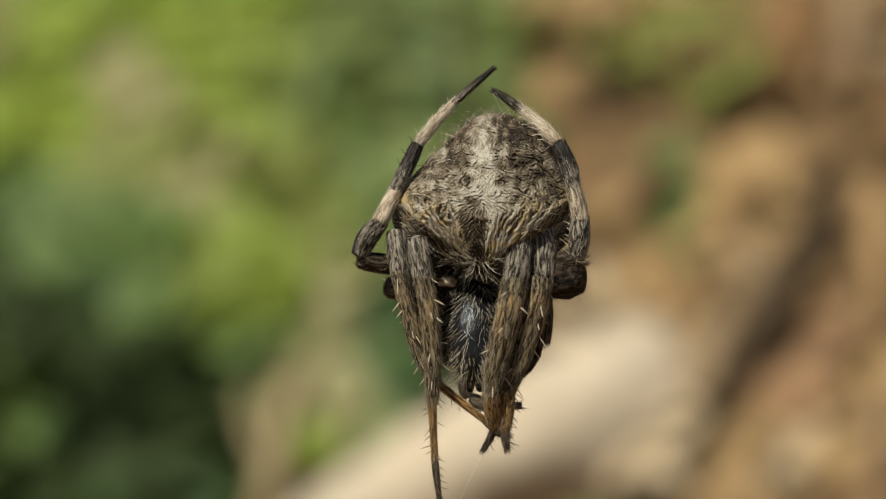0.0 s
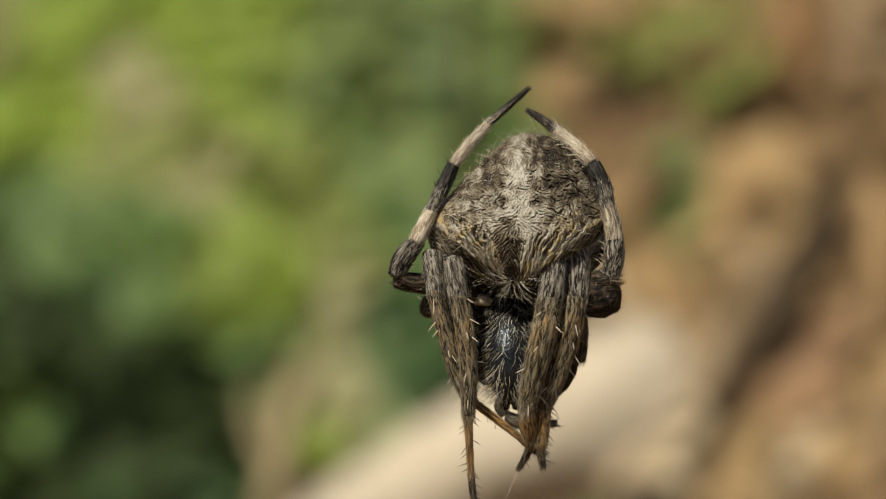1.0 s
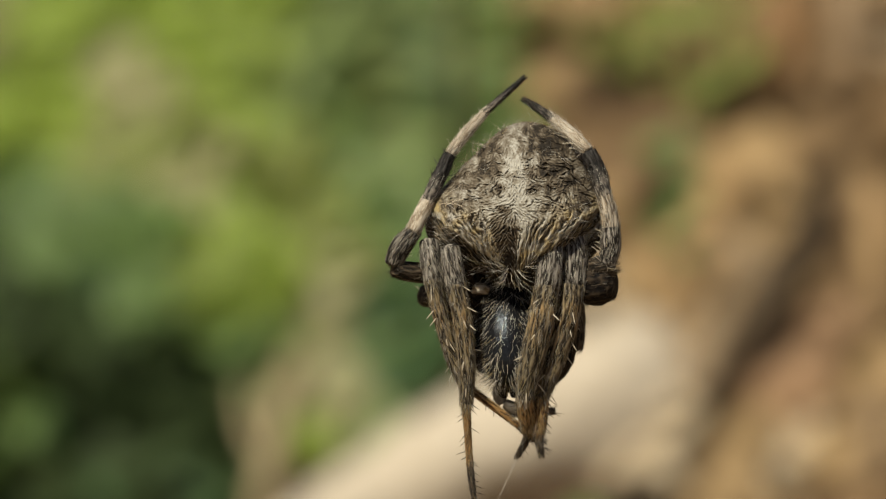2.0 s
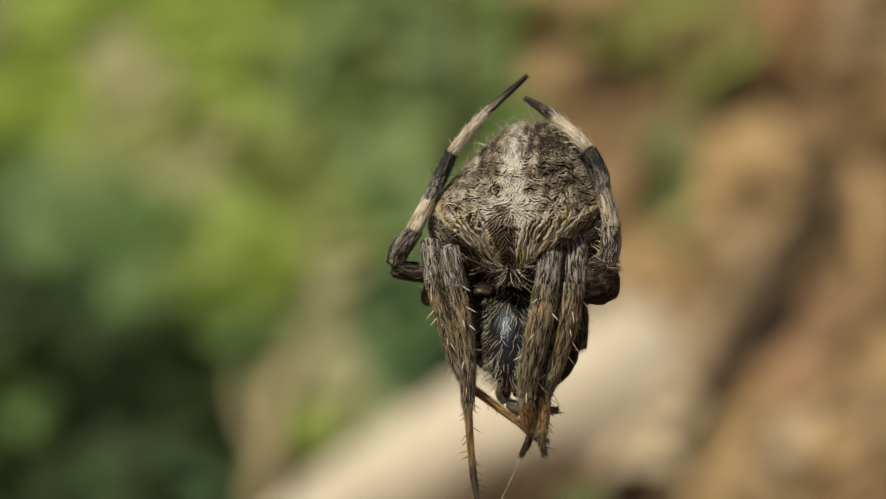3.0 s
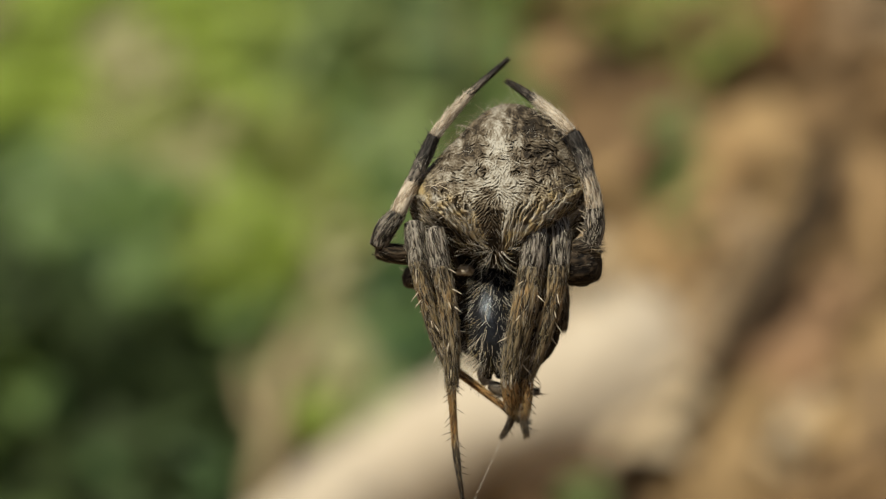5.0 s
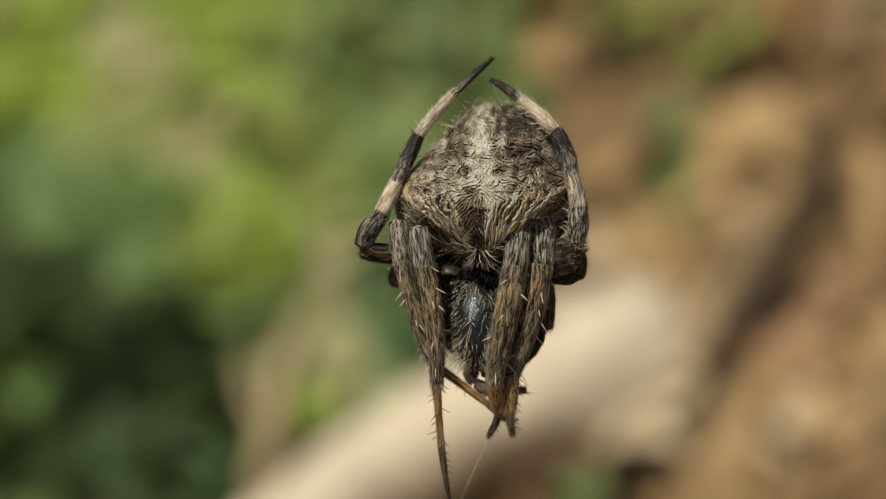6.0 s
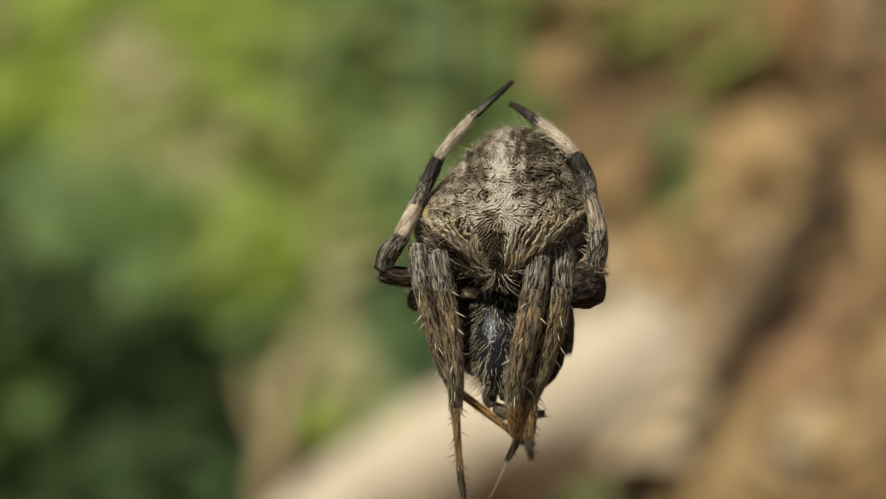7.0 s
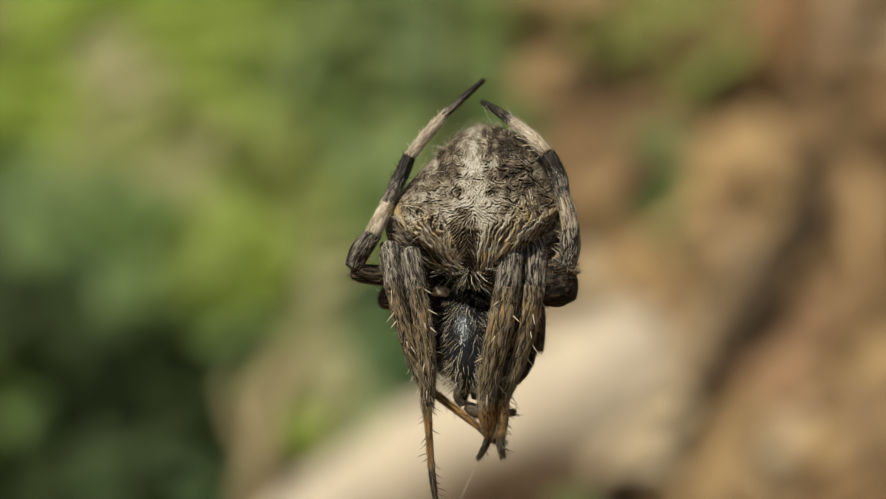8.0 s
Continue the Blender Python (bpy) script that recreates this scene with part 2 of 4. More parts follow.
def spines(rng, leg, rings, count, length, me, facing, lo=0.1, hi=0.9):
    """Stiff spines set along a limb; facing limits them to its outer and front sides."""
    for j in range(count):
        i = (lo + (hi - lo) * (j + rng.uniform(0.2, 0.8)) / count) * (len(rings) - 2)
        c, t, a, b, r = rings[int(i)]
        f = rng.choice(facing) + rng.gauss(0, 0.25)
        n = a * math.cos(f) + b * math.sin(f)
        d = (t * rng.uniform(0.3, 0.9) + n * rng.uniform(0.7, 1.0)).normalized()
        ob = attach("spine", me, leg)
        m = d.to_track_quat("Z", "Y").to_matrix().to_4x4()
        ob.matrix_basis = Matrix.Translation(c + n * r * 0.85) @ m @ Matrix.Diagonal((length * U * 0.66, length * U * 0.66, length * U * rng.uniform(0.75, 1.25), 1))


def leg(spider, name_label, segments, seed, spine_sets=()):
    """One leg: its femur is the part, the further segments hang on it. segments: (name, points, colour, hairs, hair length)."""
    rng = random.Random(seed)
    root, coat, ringset = None, Coat(), {}
    for name, points, tone, hairs, length in segments:
        me, rings = skin_mesh(name, points, tone, seed=seed * 1.7)
        if root is None:
            root = attach("leg", me, spider, name_label)
        else:
            attach(name, me, root, SKIN[tone].name.replace("_", " ").replace("leg ", "") + " " + name)
        ringset[name] = rings
        furred(coat, rng, rings, tone, int(hairs * 2.3), length * 0.8, 0.60)
        if tone in ("pale", "buff", "dark"):                               # a loose fringe standing off the banded legs
            furred(coat, rng, rings, tone, int(hairs * 0.5), length * 1.05, 0.42, 0.3, 0.36, 0.25)
        if tone in ("straw", "grey", "ash", "tip", "orange"):      # fine hairs standing off the grey legs
            furred(coat, rng, rings, "fringe", int(hairs * 0.22), 17, 0.36, 0.4, 0.40, 0.5)
        if tone == "dark" and name == "tibia":                     # white hairs strewn over the lower half of the black band
            furred(coat, rng, rings[:len(rings) * 11 // 20], "fray", int(hairs * 0.55), length * 0.9, 0.7)
    coat.put(root, "leg_hair")
    for name, count, length, kind, facing, lo, hi in spine_sets:
        spines(rng, root, ringset[name], count, length, SPINE_PALE if kind == "pale" else SPINE_DARK, facing, lo, hi)
    return root


OUTLINE = ((872, 197), (906, 203), (940, 222), (975, 255), (1002, 308), (1020, 362), (1020, 414), (976, 456), (905, 480), (852, 500),
           (800, 472), (742, 446), (698, 412), (690, 375), (710, 334), (745, 297), (785, 258), (820, 222), (846, 204))
CX, CY = 855.0, 345.0
ANG = sorted((math.atan2(y - CY, x - CX), math.hypot(x - CX, y - CY)) for x, y in OUTLINE)


def rim(f):
    """Half-width of the abdomen in the direction f, smoothed round its outline."""
    total = 0.0
    for off, w in ((-0.12, 0.25), (0.0, 0.5), (0.12, 0.25)):
        g = (f + off + math.pi) % (2 * math.pi) - math.pi
        ext = [(ANG[-1][0] - 2 * math.pi, ANG[-1][1])] + ANG + [(ANG[0][0] + 2 * math.pi, ANG[0][1])]
        for (a0, r0), (a1, r1) in zip(ext, ext[1:]):
            if a0 <= g <= a1:
                total += w * (r0 + (r1 - r0) * (g - a0) / (a1 - a0))
                break
    return total


def below_v(dx, y):
    """How far a point lies below the V-shaped fold that runs from the shoulders to the waist."""
    return (y - 355) - 0.80 * (158 - abs(dx + 4))


def bulge(x, y):
    """Depth of the abdomen's near face over the plane of the model."""
    dx, dy = x - CX, y - CY
    rho = min(0.999, math.hypot(dx, dy) / rim(math.atan2(dy, dx)))
    h = 150 * (1 - rho * rho) ** 0.5
    h += 14 * math.exp(-((abs(dx) - 95) ** 2 + (y - 355) ** 2) / 900)   # shoulder humps
    h -= 10 * math.exp(-(dx / 14) ** 2) * (1 if y > 390 else 0.25)      # furrow along the middle
    fold = min(1.0, max(0.0, (below_v(dx, y) + 4) / 26))
    return -h * (1 - 0.30 * fold) - 0.18 * dy + 20


def wrinkle(x, y):
    """A field whose level lines are the wrinkles of the upper abdomen: chevrons either side of the middle, bent into zigzags."""
    dx = abs(x - CX)
    return (0.80 * y - 0.42 * dx + 24 * noise.noise(Vector((dx / 34, y / 30, 0.7))) + 15 * noise.noise(Vector((x / 20, y / 17, 4.0)))
            + 6 * noise.noise(Vector((x / 9, y / 8, 6.0))))


def comb_line(x, y):
    """The same for the lower abdomen, where the lines run together to the waist."""
    return 150 * math.atan2(x - 848, 540 - y) + 9 * noise.noise(Vector((x / 24, y / 30, 9.0))) + 4 * noise.noise(Vector((x / 9, y / 12, 2.0)))


def lowness(x, y):
    return min(1.0, max(0.0, (y - 362 + 0.15 * abs(x - CX)) / 36))


def flow(x, y):
    """Which way hair runs on the abdomen: along the wrinkles above, combed to the waist below, a herringbone along the middle."""
    low = lowness(x, y)
    w = wrinkle(x, y)
    gx, gy = wrinkle(x + 1, y) - w, wrinkle(x, y + 1) - w
    sign = 1 if x > CX else -1
    up = math.atan2(gx, -gy) if (-gy) * sign > 0 else math.atan2(-gx, gy)
    down = math.atan2(540 - y, 848 - x) + 0.45 * noise.noise(Vector((x / 22, y / 22, 9.0)))
    if y > 350 and abs(x - leaf_mid(y)) < leaf_half(y):
        down = math.atan2(1.0, 0.7 if x > leaf_mid(y) else -0.7)
    vx, vy = (1 - low) * math.cos(up) + low * math.cos(down), (1 - low) * math.sin(up) + low * math.sin(down)
    k = math.hypot(vx, vy) or 1.0
    return low, vx / k, vy / k


def folds_at(x, y):
    """Height of the folds, about -1.4 to 1.4: thin winding creases that fade and start anew."""
    low = lowness(x, y)
    up = math.cos(2 * math.pi * wrinkle(x, y) / 9.5) * (0.75 + 1.3 * noise.noise(Vector((x / 17, y / 13, 11.0))))
    down = math.cos(2 * math.pi * comb_line(x, y) / 10.5) * (0.95 + 1.1 * noise.noise(Vector((x / 14, y / 18, 15.0))))
    if y > 342 and abs(x - leaf_mid(y)) < leaf_half(y) + 2:
        down = up = (0.5 + 0.9 * noise.noise(Vector((x / 7, y / 7, 21.0)))) * math.cos(2 * math.pi * (y - 0.9 * abs(x - leaf_mid(y)) + 7 * noise.noise(Vector((x / 9, y / 9, 3.0)))) / 7.5)
        return 1.45 * up
    # a few long gashes, mirrored either side of the middle
    peak = min(1.0, max(0.0, (math.cos(2 * math.pi * (wrinkle(x, y) + 7) / 25) - 0.74) / 0.16))
    gate = min(1.0, max(0.0, 3.2 * noise.noise(Vector((abs(x - CX) / 30, y / 24, 31.0))) + 0.35 + 0.25 * (x > CX))) * min(1.0, max(0.0, (abs(x - CX) - 20) / 16))
    flank = min(1.0, max(0.0, (abs(x - 848) - 30) / 30))
    return 1.45 * ((1 - low) * (0.72 * up - 1.7 * peak * gate) + low * (1 + 0.35 * flank) * down)


def leaf_mid(y):
    return 836 + 0.09 * (y - 380)


def leaf_half(y):
    """Half-width of the dark leaf-shaped mark that runs down to the waist."""
    return max(3.0, 27 * min((y - 338) / 42, (488 - y) / 96))


def tone_at(x, y):
    """Pale middle band, brown patches either side, dark stripe down to the waist; shade painted in below the fold and
    over the right flank.
    """
    dx = x - CX
    mid = math.exp(-(dx / (15 if y < 255 else 20 if y < 290 else 26)) ** 2) * (1 if y < 385 else 0.2) + 0.55 * math.exp(-((abs(dx + 4) - 42) / 34) ** 2 - ((y - 366) / 24) ** 2)
    patch = sum(math.exp(-((abs(dx) - px) / sx) ** 2 - ((y - py) / sy) ** 2)
                for px, py, sx, sy in ((62, 246, 32, 20), (56, 286, 36, 12), (116, 352, 26, 11), (28, 318, 9, 8), (104, 312, 26, 12)))
    half = leaf_half(y)
    feather = 1 / (1 + math.exp((abs(x - leaf_mid(y)) - half - 3 * noise.noise(Vector((x / 5, y / 5, 8)))) / 2.0)) if y > 345 else 0.0
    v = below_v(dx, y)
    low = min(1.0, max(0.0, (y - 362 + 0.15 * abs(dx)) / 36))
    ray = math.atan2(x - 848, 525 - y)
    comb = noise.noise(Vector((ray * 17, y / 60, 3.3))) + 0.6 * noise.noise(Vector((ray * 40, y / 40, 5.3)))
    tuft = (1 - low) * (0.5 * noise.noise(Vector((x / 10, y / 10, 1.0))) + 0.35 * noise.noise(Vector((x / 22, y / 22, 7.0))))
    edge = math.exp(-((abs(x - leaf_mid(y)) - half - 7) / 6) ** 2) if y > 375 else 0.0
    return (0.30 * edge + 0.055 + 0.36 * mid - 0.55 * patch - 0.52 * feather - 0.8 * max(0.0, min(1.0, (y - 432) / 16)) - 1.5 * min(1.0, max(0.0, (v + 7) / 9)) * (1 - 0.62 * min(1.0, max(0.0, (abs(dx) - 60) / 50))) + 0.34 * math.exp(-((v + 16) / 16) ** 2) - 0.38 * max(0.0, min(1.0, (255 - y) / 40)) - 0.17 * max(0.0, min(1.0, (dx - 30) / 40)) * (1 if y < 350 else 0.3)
            + 0.16 * low * (1 - feather) + 0.85 * low * comb * (1 - feather) + tuft)


GX, GY, GW, GH = 670, 180, 370, 340


def fold_pattern(seed, count, waves, long, wide):
    """Winding folds: many short ripples, each laid along the flow."""
    rng = random.Random(seed)
    g = np.zeros((GH, GW))
    yy, xx = np.mgrid[-28:29, -28:29]
    for _ in range(count):
        cx, cy = rng.uniform(29, GW - 30), rng.uniform(29, GH - 30)
        low, vx, vy = flow(cx + GX, cy + GY)
        a = math.atan2(vy, vx) + rng.gauss(0, 0.26 - 0.14 * low)
        ix, iy = int(cx), int(cy)
        px, py = xx - (cx - ix), yy - (cy - iy)
        along, across = px * math.cos(a) + py * math.sin(a), -px * math.sin(a) + py * math.cos(a)
        k = np.exp(-(along ** 2) / (long * (1 + 0.7 * low)) - (across ** 2) / wide) * np.cos(2 * math.pi * across / (rng.choice(waves) * rng.uniform(0.9, 1.1)) + rng.uniform(0, 6.28))
        g[iy - 28:iy + 29, ix - 28:ix + 29] += k
    return g / g.std()


def build_abdomen(spider):
    grain = fold_pattern(4, 9000, (4.2, 5.2, 6.4), 70, 16)

    def grain_at(x, y):
        u, v = min(max(x - GX, 0), GW - 1.01), min(max(y - GY, 0), GH - 1.01)
        a, b = int(u), int(v)
        f, g = u - a, v - b
        return ((grain[b, a] * (1 - f) + grain[b, a + 1] * f) * (1 - g) + (grain[b + 1, a] * (1 - f) + grain[b + 1, a + 1] * f) * g)

    verts, faces, tints, nt, nr = [], [], [], 560, 170
    rims = [rim(2 * math.pi * k / nt) for k in range(nt)]
    pale, grey, brown, dark, straw = (np.array(c) for c in ((0.430, 0.410, 0.360), (0.230, 0.203, 0.160), (0.112, 0.087, 0.058), (0.022, 0.017, 0.012), (0.410, 0.310, 0.140)))
    steps = [math.pi / 2 * (i / nr) for i in range(nr + 1)] + [math.pi / 2 * (1 + i / 12) for i in range(1, 13)]
    for phi in steps:
        for k in range(nt):
            f = 2 * math.pi * k / nt
            rr = rims[k] * math.sin(phi) * 0.992
            x, y = CX + rr * math.cos(f), CY + rr * math.sin(f)
            near = phi <= math.pi / 2
            dep = bulge(x, y) if near else 120 * math.sin(phi - math.pi / 2) - 0.18 * (y - CY) + 20
            g = folds_at(x, y) if near else 0.0
            fine = grain_at(x, y) if near else 0.0
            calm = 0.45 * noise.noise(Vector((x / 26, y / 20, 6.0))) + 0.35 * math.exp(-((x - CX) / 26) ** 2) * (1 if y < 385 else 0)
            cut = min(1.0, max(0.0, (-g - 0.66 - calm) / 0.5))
            wob = 5 * noise.noise(Vector((x / 45, y / 45, 3 + phi)))
            flat = 1 - 0.85 * math.sin(phi) ** 8
            verts.append(q(x, y, dep + wob + flat * ((5.5 + 4.0 * lowness(x, y)) * cut - 1.6 * max(0.0, g) - 0.8 * fine)))
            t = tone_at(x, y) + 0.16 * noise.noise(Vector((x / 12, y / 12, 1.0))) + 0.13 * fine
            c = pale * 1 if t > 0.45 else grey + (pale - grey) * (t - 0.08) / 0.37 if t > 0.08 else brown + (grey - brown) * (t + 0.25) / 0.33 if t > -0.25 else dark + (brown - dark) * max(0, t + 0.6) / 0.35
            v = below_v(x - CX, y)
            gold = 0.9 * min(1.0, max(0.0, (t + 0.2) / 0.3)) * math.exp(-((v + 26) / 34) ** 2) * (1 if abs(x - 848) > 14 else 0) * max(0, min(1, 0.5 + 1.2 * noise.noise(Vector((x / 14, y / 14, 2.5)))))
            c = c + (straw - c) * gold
            # crease shade is painted in: the colour darkens with the cut
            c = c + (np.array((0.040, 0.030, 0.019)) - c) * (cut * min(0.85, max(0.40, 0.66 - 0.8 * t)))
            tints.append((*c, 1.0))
    for i in range(len(steps) - 1):
        for k in range(nt):
            n = (k + 1) % nt
            faces.append((i * nt + k, i * nt + n, (i + 1) * nt + n, (i + 1) * nt + k))
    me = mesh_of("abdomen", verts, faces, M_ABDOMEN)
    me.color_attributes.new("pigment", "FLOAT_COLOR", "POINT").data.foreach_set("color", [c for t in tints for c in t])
    part_ob = attach("abdomen", me, spider, "broad wrinkled grey-brown hairy abdomen")
    rng, coat = random.Random(5), Coat()

    def on_skin(x, y):
        p = q(x, y, bulge(x, y))
        tx, ty = q(x + 1.5, y, bulge(x + 1.5, y)) - p, q(x, y + 1.5, bulge(x, y + 1.5)) - p
        n = ty.cross(tx).normalized()
        return p, tx, ty, (-n if n.y > 0 else n)

    # fine hairs lying along the folds
    made = 0
    while made < 4600:
        x, y = rng.uniform(685, 1022), rng.uniform(195, 500)
        if math.hypot(x - CX, y - CY) / rim(math.atan2(y - CY, x - CX)) > 0.98:
            continue
        made += 1
        if rng.random() < (0.72 if y < 375 else 0.5):
            continue
        p, tx, ty, n = on_skin(x, y)
        low, vx, vy = flow(x, y)
        d = (tx * vx + ty * vy).normalized()
        v, t = below_v(x - CX, y), tone_at(x, y) + rng.gauss(0, 0.18)
        col = "white" if t > 0.62 else "pale" if t > 0.40 else "grey" if t > 0.12 else "brown" if t > -0.3 else "dark"
        if -60 < v < 6 and abs(x - 848) > 18 and t > -0.1 and rng.random() < 0.38:
            col = "gold"
        half = leaf_half(y)
        if y > 350 and abs(x - leaf_mid(y)) < half:
            col = rng.choice(("dark", "dark", "dark", "brown", "grey", "pale"))
        elif y > 440 and abs(x - 850) < 60:
            col = rng.choice(("dark",) * 8 + ("brown", "grey"))
        elif 375 < y < 440 and abs(x - leaf_mid(y)) < half + 13:
            col = rng.choice(("gold", "gold", "pale", "grey"))
        elif v > -3 and abs(x - CX) > 75:
            col = rng.choice(("gold", "gold", "brown", "brown", "dark", "dark", "grey", "pale"))
        # dark hairs below the fold and in creases add to the painted shade
        elif v > -3:
            col = rng.choice(("dark",) * 9 + ("brown", "grey", "gold"))
        elif folds_at(x, y) < -0.7:
            if rng.random() < 0.5:
                continue
            col = rng.choice(("dark", "dark", "brown"))
        long = (0.8 + 0.7 * low) * (0.7 if -22 < v < 0 else 1)
        coat.add(col, p - n * (U * 0.5), d, n, U * rng.uniform(9, 20) * long, U * rng.uniform(0.55, 1.05), rng.uniform(0.01, 0.07), rng.gauss(0, 0.35 - 0.24 * low))
    # hairs that stand off the skin
    for _ in range(120):
        x, y = rng.uniform(700, 1010), rng.uniform(205, 480)
        if math.hypot(x - CX, y - CY) / rim(math.atan2(y - CY, x - CX)) > 0.97 or (below_v(x - CX, y) > -4 and rng.random() < 0.7):
            continue
        p, tx, ty, n = on_skin(x, y)
        low, vx, vy = flow(x, y)
        coat.add(rng.choice(("pale", "grey", "grey", "white")), p, (tx * vx + ty * vy).normalized(), n, U * rng.uniform(12, 24), U * 0.6, rng.uniform(0.2, 0.5), rng.gauss(0, 0.6))
    # curled hairs that stand off the rim
    for _ in range(460):
        f = rng.uniform(-math.pi, math.pi)
        if math.sin(f) > 0.35:
            continue
        r = rim(f) * rng.uniform(0.93, 0.99)
        x, y = CX + r * math.cos(f), CY + r * math.sin(f)
        p = q(x, y, bulge(x, y))
        n = Vector((math.cos(f), -0.4, -math.sin(f))).normalized()
        d = (n * 0.6 + Vector((-math.sin(f), 0, -math.cos(f))) * rng.choice((-1, 1)) * 0.8).normalized()
        coat.add(rng.choice(("pale", "gold", "grey", "cream")), p, d, n, U * rng.uniform(10, 26), U * rng.uniform(0.7, 1.1), rng.uniform(0.3, 0.6), rng.gauss(0, 0.9))
    # long pale hairs that arch over the flanks
    for _ in range(70):
        side = rng.choice((-1, 1))
        x, y = CX + side * rng.uniform(85, 150), rng.uniform(335, 440)
        if math.hypot(x - CX, y - CY) / rim(math.atan2(y - CY, x - CX)) > 0.95:
            continue
        p, tx, ty, n = on_skin(x, y)
        d = (tx * side * rng.uniform(0.5, 1.0) - ty * rng.uniform(-0.2, 0.8)).normalized()
        coat.add(rng.choice(("white", "pale", "cream", "cream")), p, d, n, U * rng.uniform(22, 42), U * rng.uniform(0.7, 1.0), rng.uniform(0.12, 0.35), side * rng.uniform(0.0, 0.6))
    # long curved bristles that radiate from the waist
    for _ in range(105):
        f, r = rng.uniform(-0.35, math.pi + 0.35), rng.uniform(6, 60)
        x, y = 849 + r * math.cos(f) * 1.25, 458 + r * math.sin(f) * 0.55
        if y > 488 or below_v(x - CX, y) < -16:
            continue
        f += rng.gauss(0, 0.2)
        p = q(x, y, bulge(min(max(x, 790), 910), min(y, 478)) - 3)
        d = Vector((math.cos(f), -0.30, -math.sin(f))).normalized()
        n = Vector((0, -1, 0.25)).normalized()
        coat.add(rng.choice(("gold", "white", "pale", "pale", "cream", "grey")), p, d, n, U * rng.uniform(16, 38), U * rng.uniform(0.5, 0.85), 0.2,
                 (0.35 if x < 849 else -0.35) + rng.gauss(0, 0.3))
    # curved hairs along the lower edge of the fold
    for _ in range(330):
        dx = rng.uniform(-150, 150)
        y = 355 + 0.80 * (158 - abs(dx + 4)) + rng.uniform(-26, 6 + 0.22 * abs(dx))
        x = CX + dx
        if abs(dx) < 28 or y > 470:
            continue
        p, tx, ty, n = on_skin(x, y)
        d = (tx * (-1 if dx > 0 else 1) * rng.uniform(0.5, 1.0) + ty * rng.uniform(0.1, 0.9)).normalized()
        coat.add(rng.choice(("gold", "gold", "pale", "cream", "grey")), p, d, n, U * rng.uniform(14, 30), U * rng.uniform(0.6, 1.0), rng.uniform(0.1, 0.35), rng.gauss(0, 0.4))
    coat.put(part_ob, "abdomen_hair")


def build_carapace(spider):
    verts, faces, rings, _ = limb([(850, 476, 26, 27), (845, 520, 10, 42), (840, 575, -18, 49), (838, 628, -34, 45), (839, 654, -32, 30), (841, 670, -14, 17)],
                                  sides=48, steps=8, flute=0.010, seed=2.0, flat=0.68)
    ob = attach("carapace", mesh_of("carapace", verts, faces, M_CARAPACE), spider, "glossy blue-black head shield with silver hair")
    rng, coat = random.Random(8), Coat()
    for _ in range(1900):
        i = rng.uniform(1, len(rings) - 7)
        c, t, a, b, r = rings[int(i)]
        c = c + t * rng.uniform(0, 4) * U
        f = rng.uniform(0, 2 * math.pi)
        n = a * math.cos(f) + b * math.sin(f)
        bare = math.exp(-((n.x - 0.02) / 0.24) ** 4) * (1 if n.y < 0 and 0.40 < i / len(rings) < 0.9 else 0)
        if rng.random() < bare * 0.92:
            continue
        d = (t + Vector((n.x, 0, 0)) * 1.1 + n.cross(t) * rng.gauss(0, 0.22)).normalized()
        tones = ("white", "pale", "grey", "grey", "brown") + ("dark",) * 8 if i < 0.42 * len(rings) else ("pale", "grey", "grey", "brown") + ("dark",) * 10
        coat.add(rng.choice(tones), c + (a * math.cos(f) + b * (0.68 * math.sin(f))) * (r * 0.99), d, n, U * rng.uniform(14, 34) * (1.1 - 0.5 * i / len(rings)), U * rng.uniform(0.35, 0.65), rng.uniform(0.08, 0.4),
                 rng.gauss(0, 0.2))
    # longer pale bristles, thick on the sides and thin along the crown
    for _ in range(950):
        i = rng.uniform(1.5, len(rings) - 6)
        c, t, a, b, r = rings[int(i)]
        c = c + t * rng.uniform(0, 6) * U
        f = rng.uniform(0, 2 * math.pi)
        n = a * math.cos(f) + b * math.sin(f)
        if n.y > -0.15 or (abs(n.x) < 0.2 and i > 0.4 * len(rings) and rng.random() < 0.75):
            continue
        d = (t * 0.9 + Vector((n.x, 0, 0)) * 0.9 + n.cross(t) * rng.gauss(0, 0.25)).normalized()
        coat.add(rng.choice(("white", "white", "pale", "cream", "gold")), c + (a * math.cos(f) + b * (0.68 * math.sin(f))) * (r * 0.99), d, n, U * rng.uniform(14, 32), U * rng.uniform(0.4, 0.7), rng.uniform(0.15, 0.5), rng.gauss(0, 0.4))
    coat.put(ob, "carapace_hair")
    # the dark underside that carries the legs
    attach("underside", skin_mesh("underside", [(848, 462, 75, 52), (846, 530, 84, 78), (842, 600, 76, 64), (842, 640, 70, 40)], "under")[0], spider, "dark brown underside with the leg bases")
    attach("leg_base", skin_mesh("leg_base", [(796, 440, 40, 24), (786, 490, 46, 30), (796, 560, 50, 30)], "under")[0], spider, "dark brown joint at the base of the legs")
    # a pale fold of the waist between abdomen and head
    attach("waist_fold", skin_mesh("waist_fold", [(776, 499, 0, 8), (790, 497, -6, 10), (804, 500, 0, 8)], "pale")[0], spider, "cream skin fold at the waist")


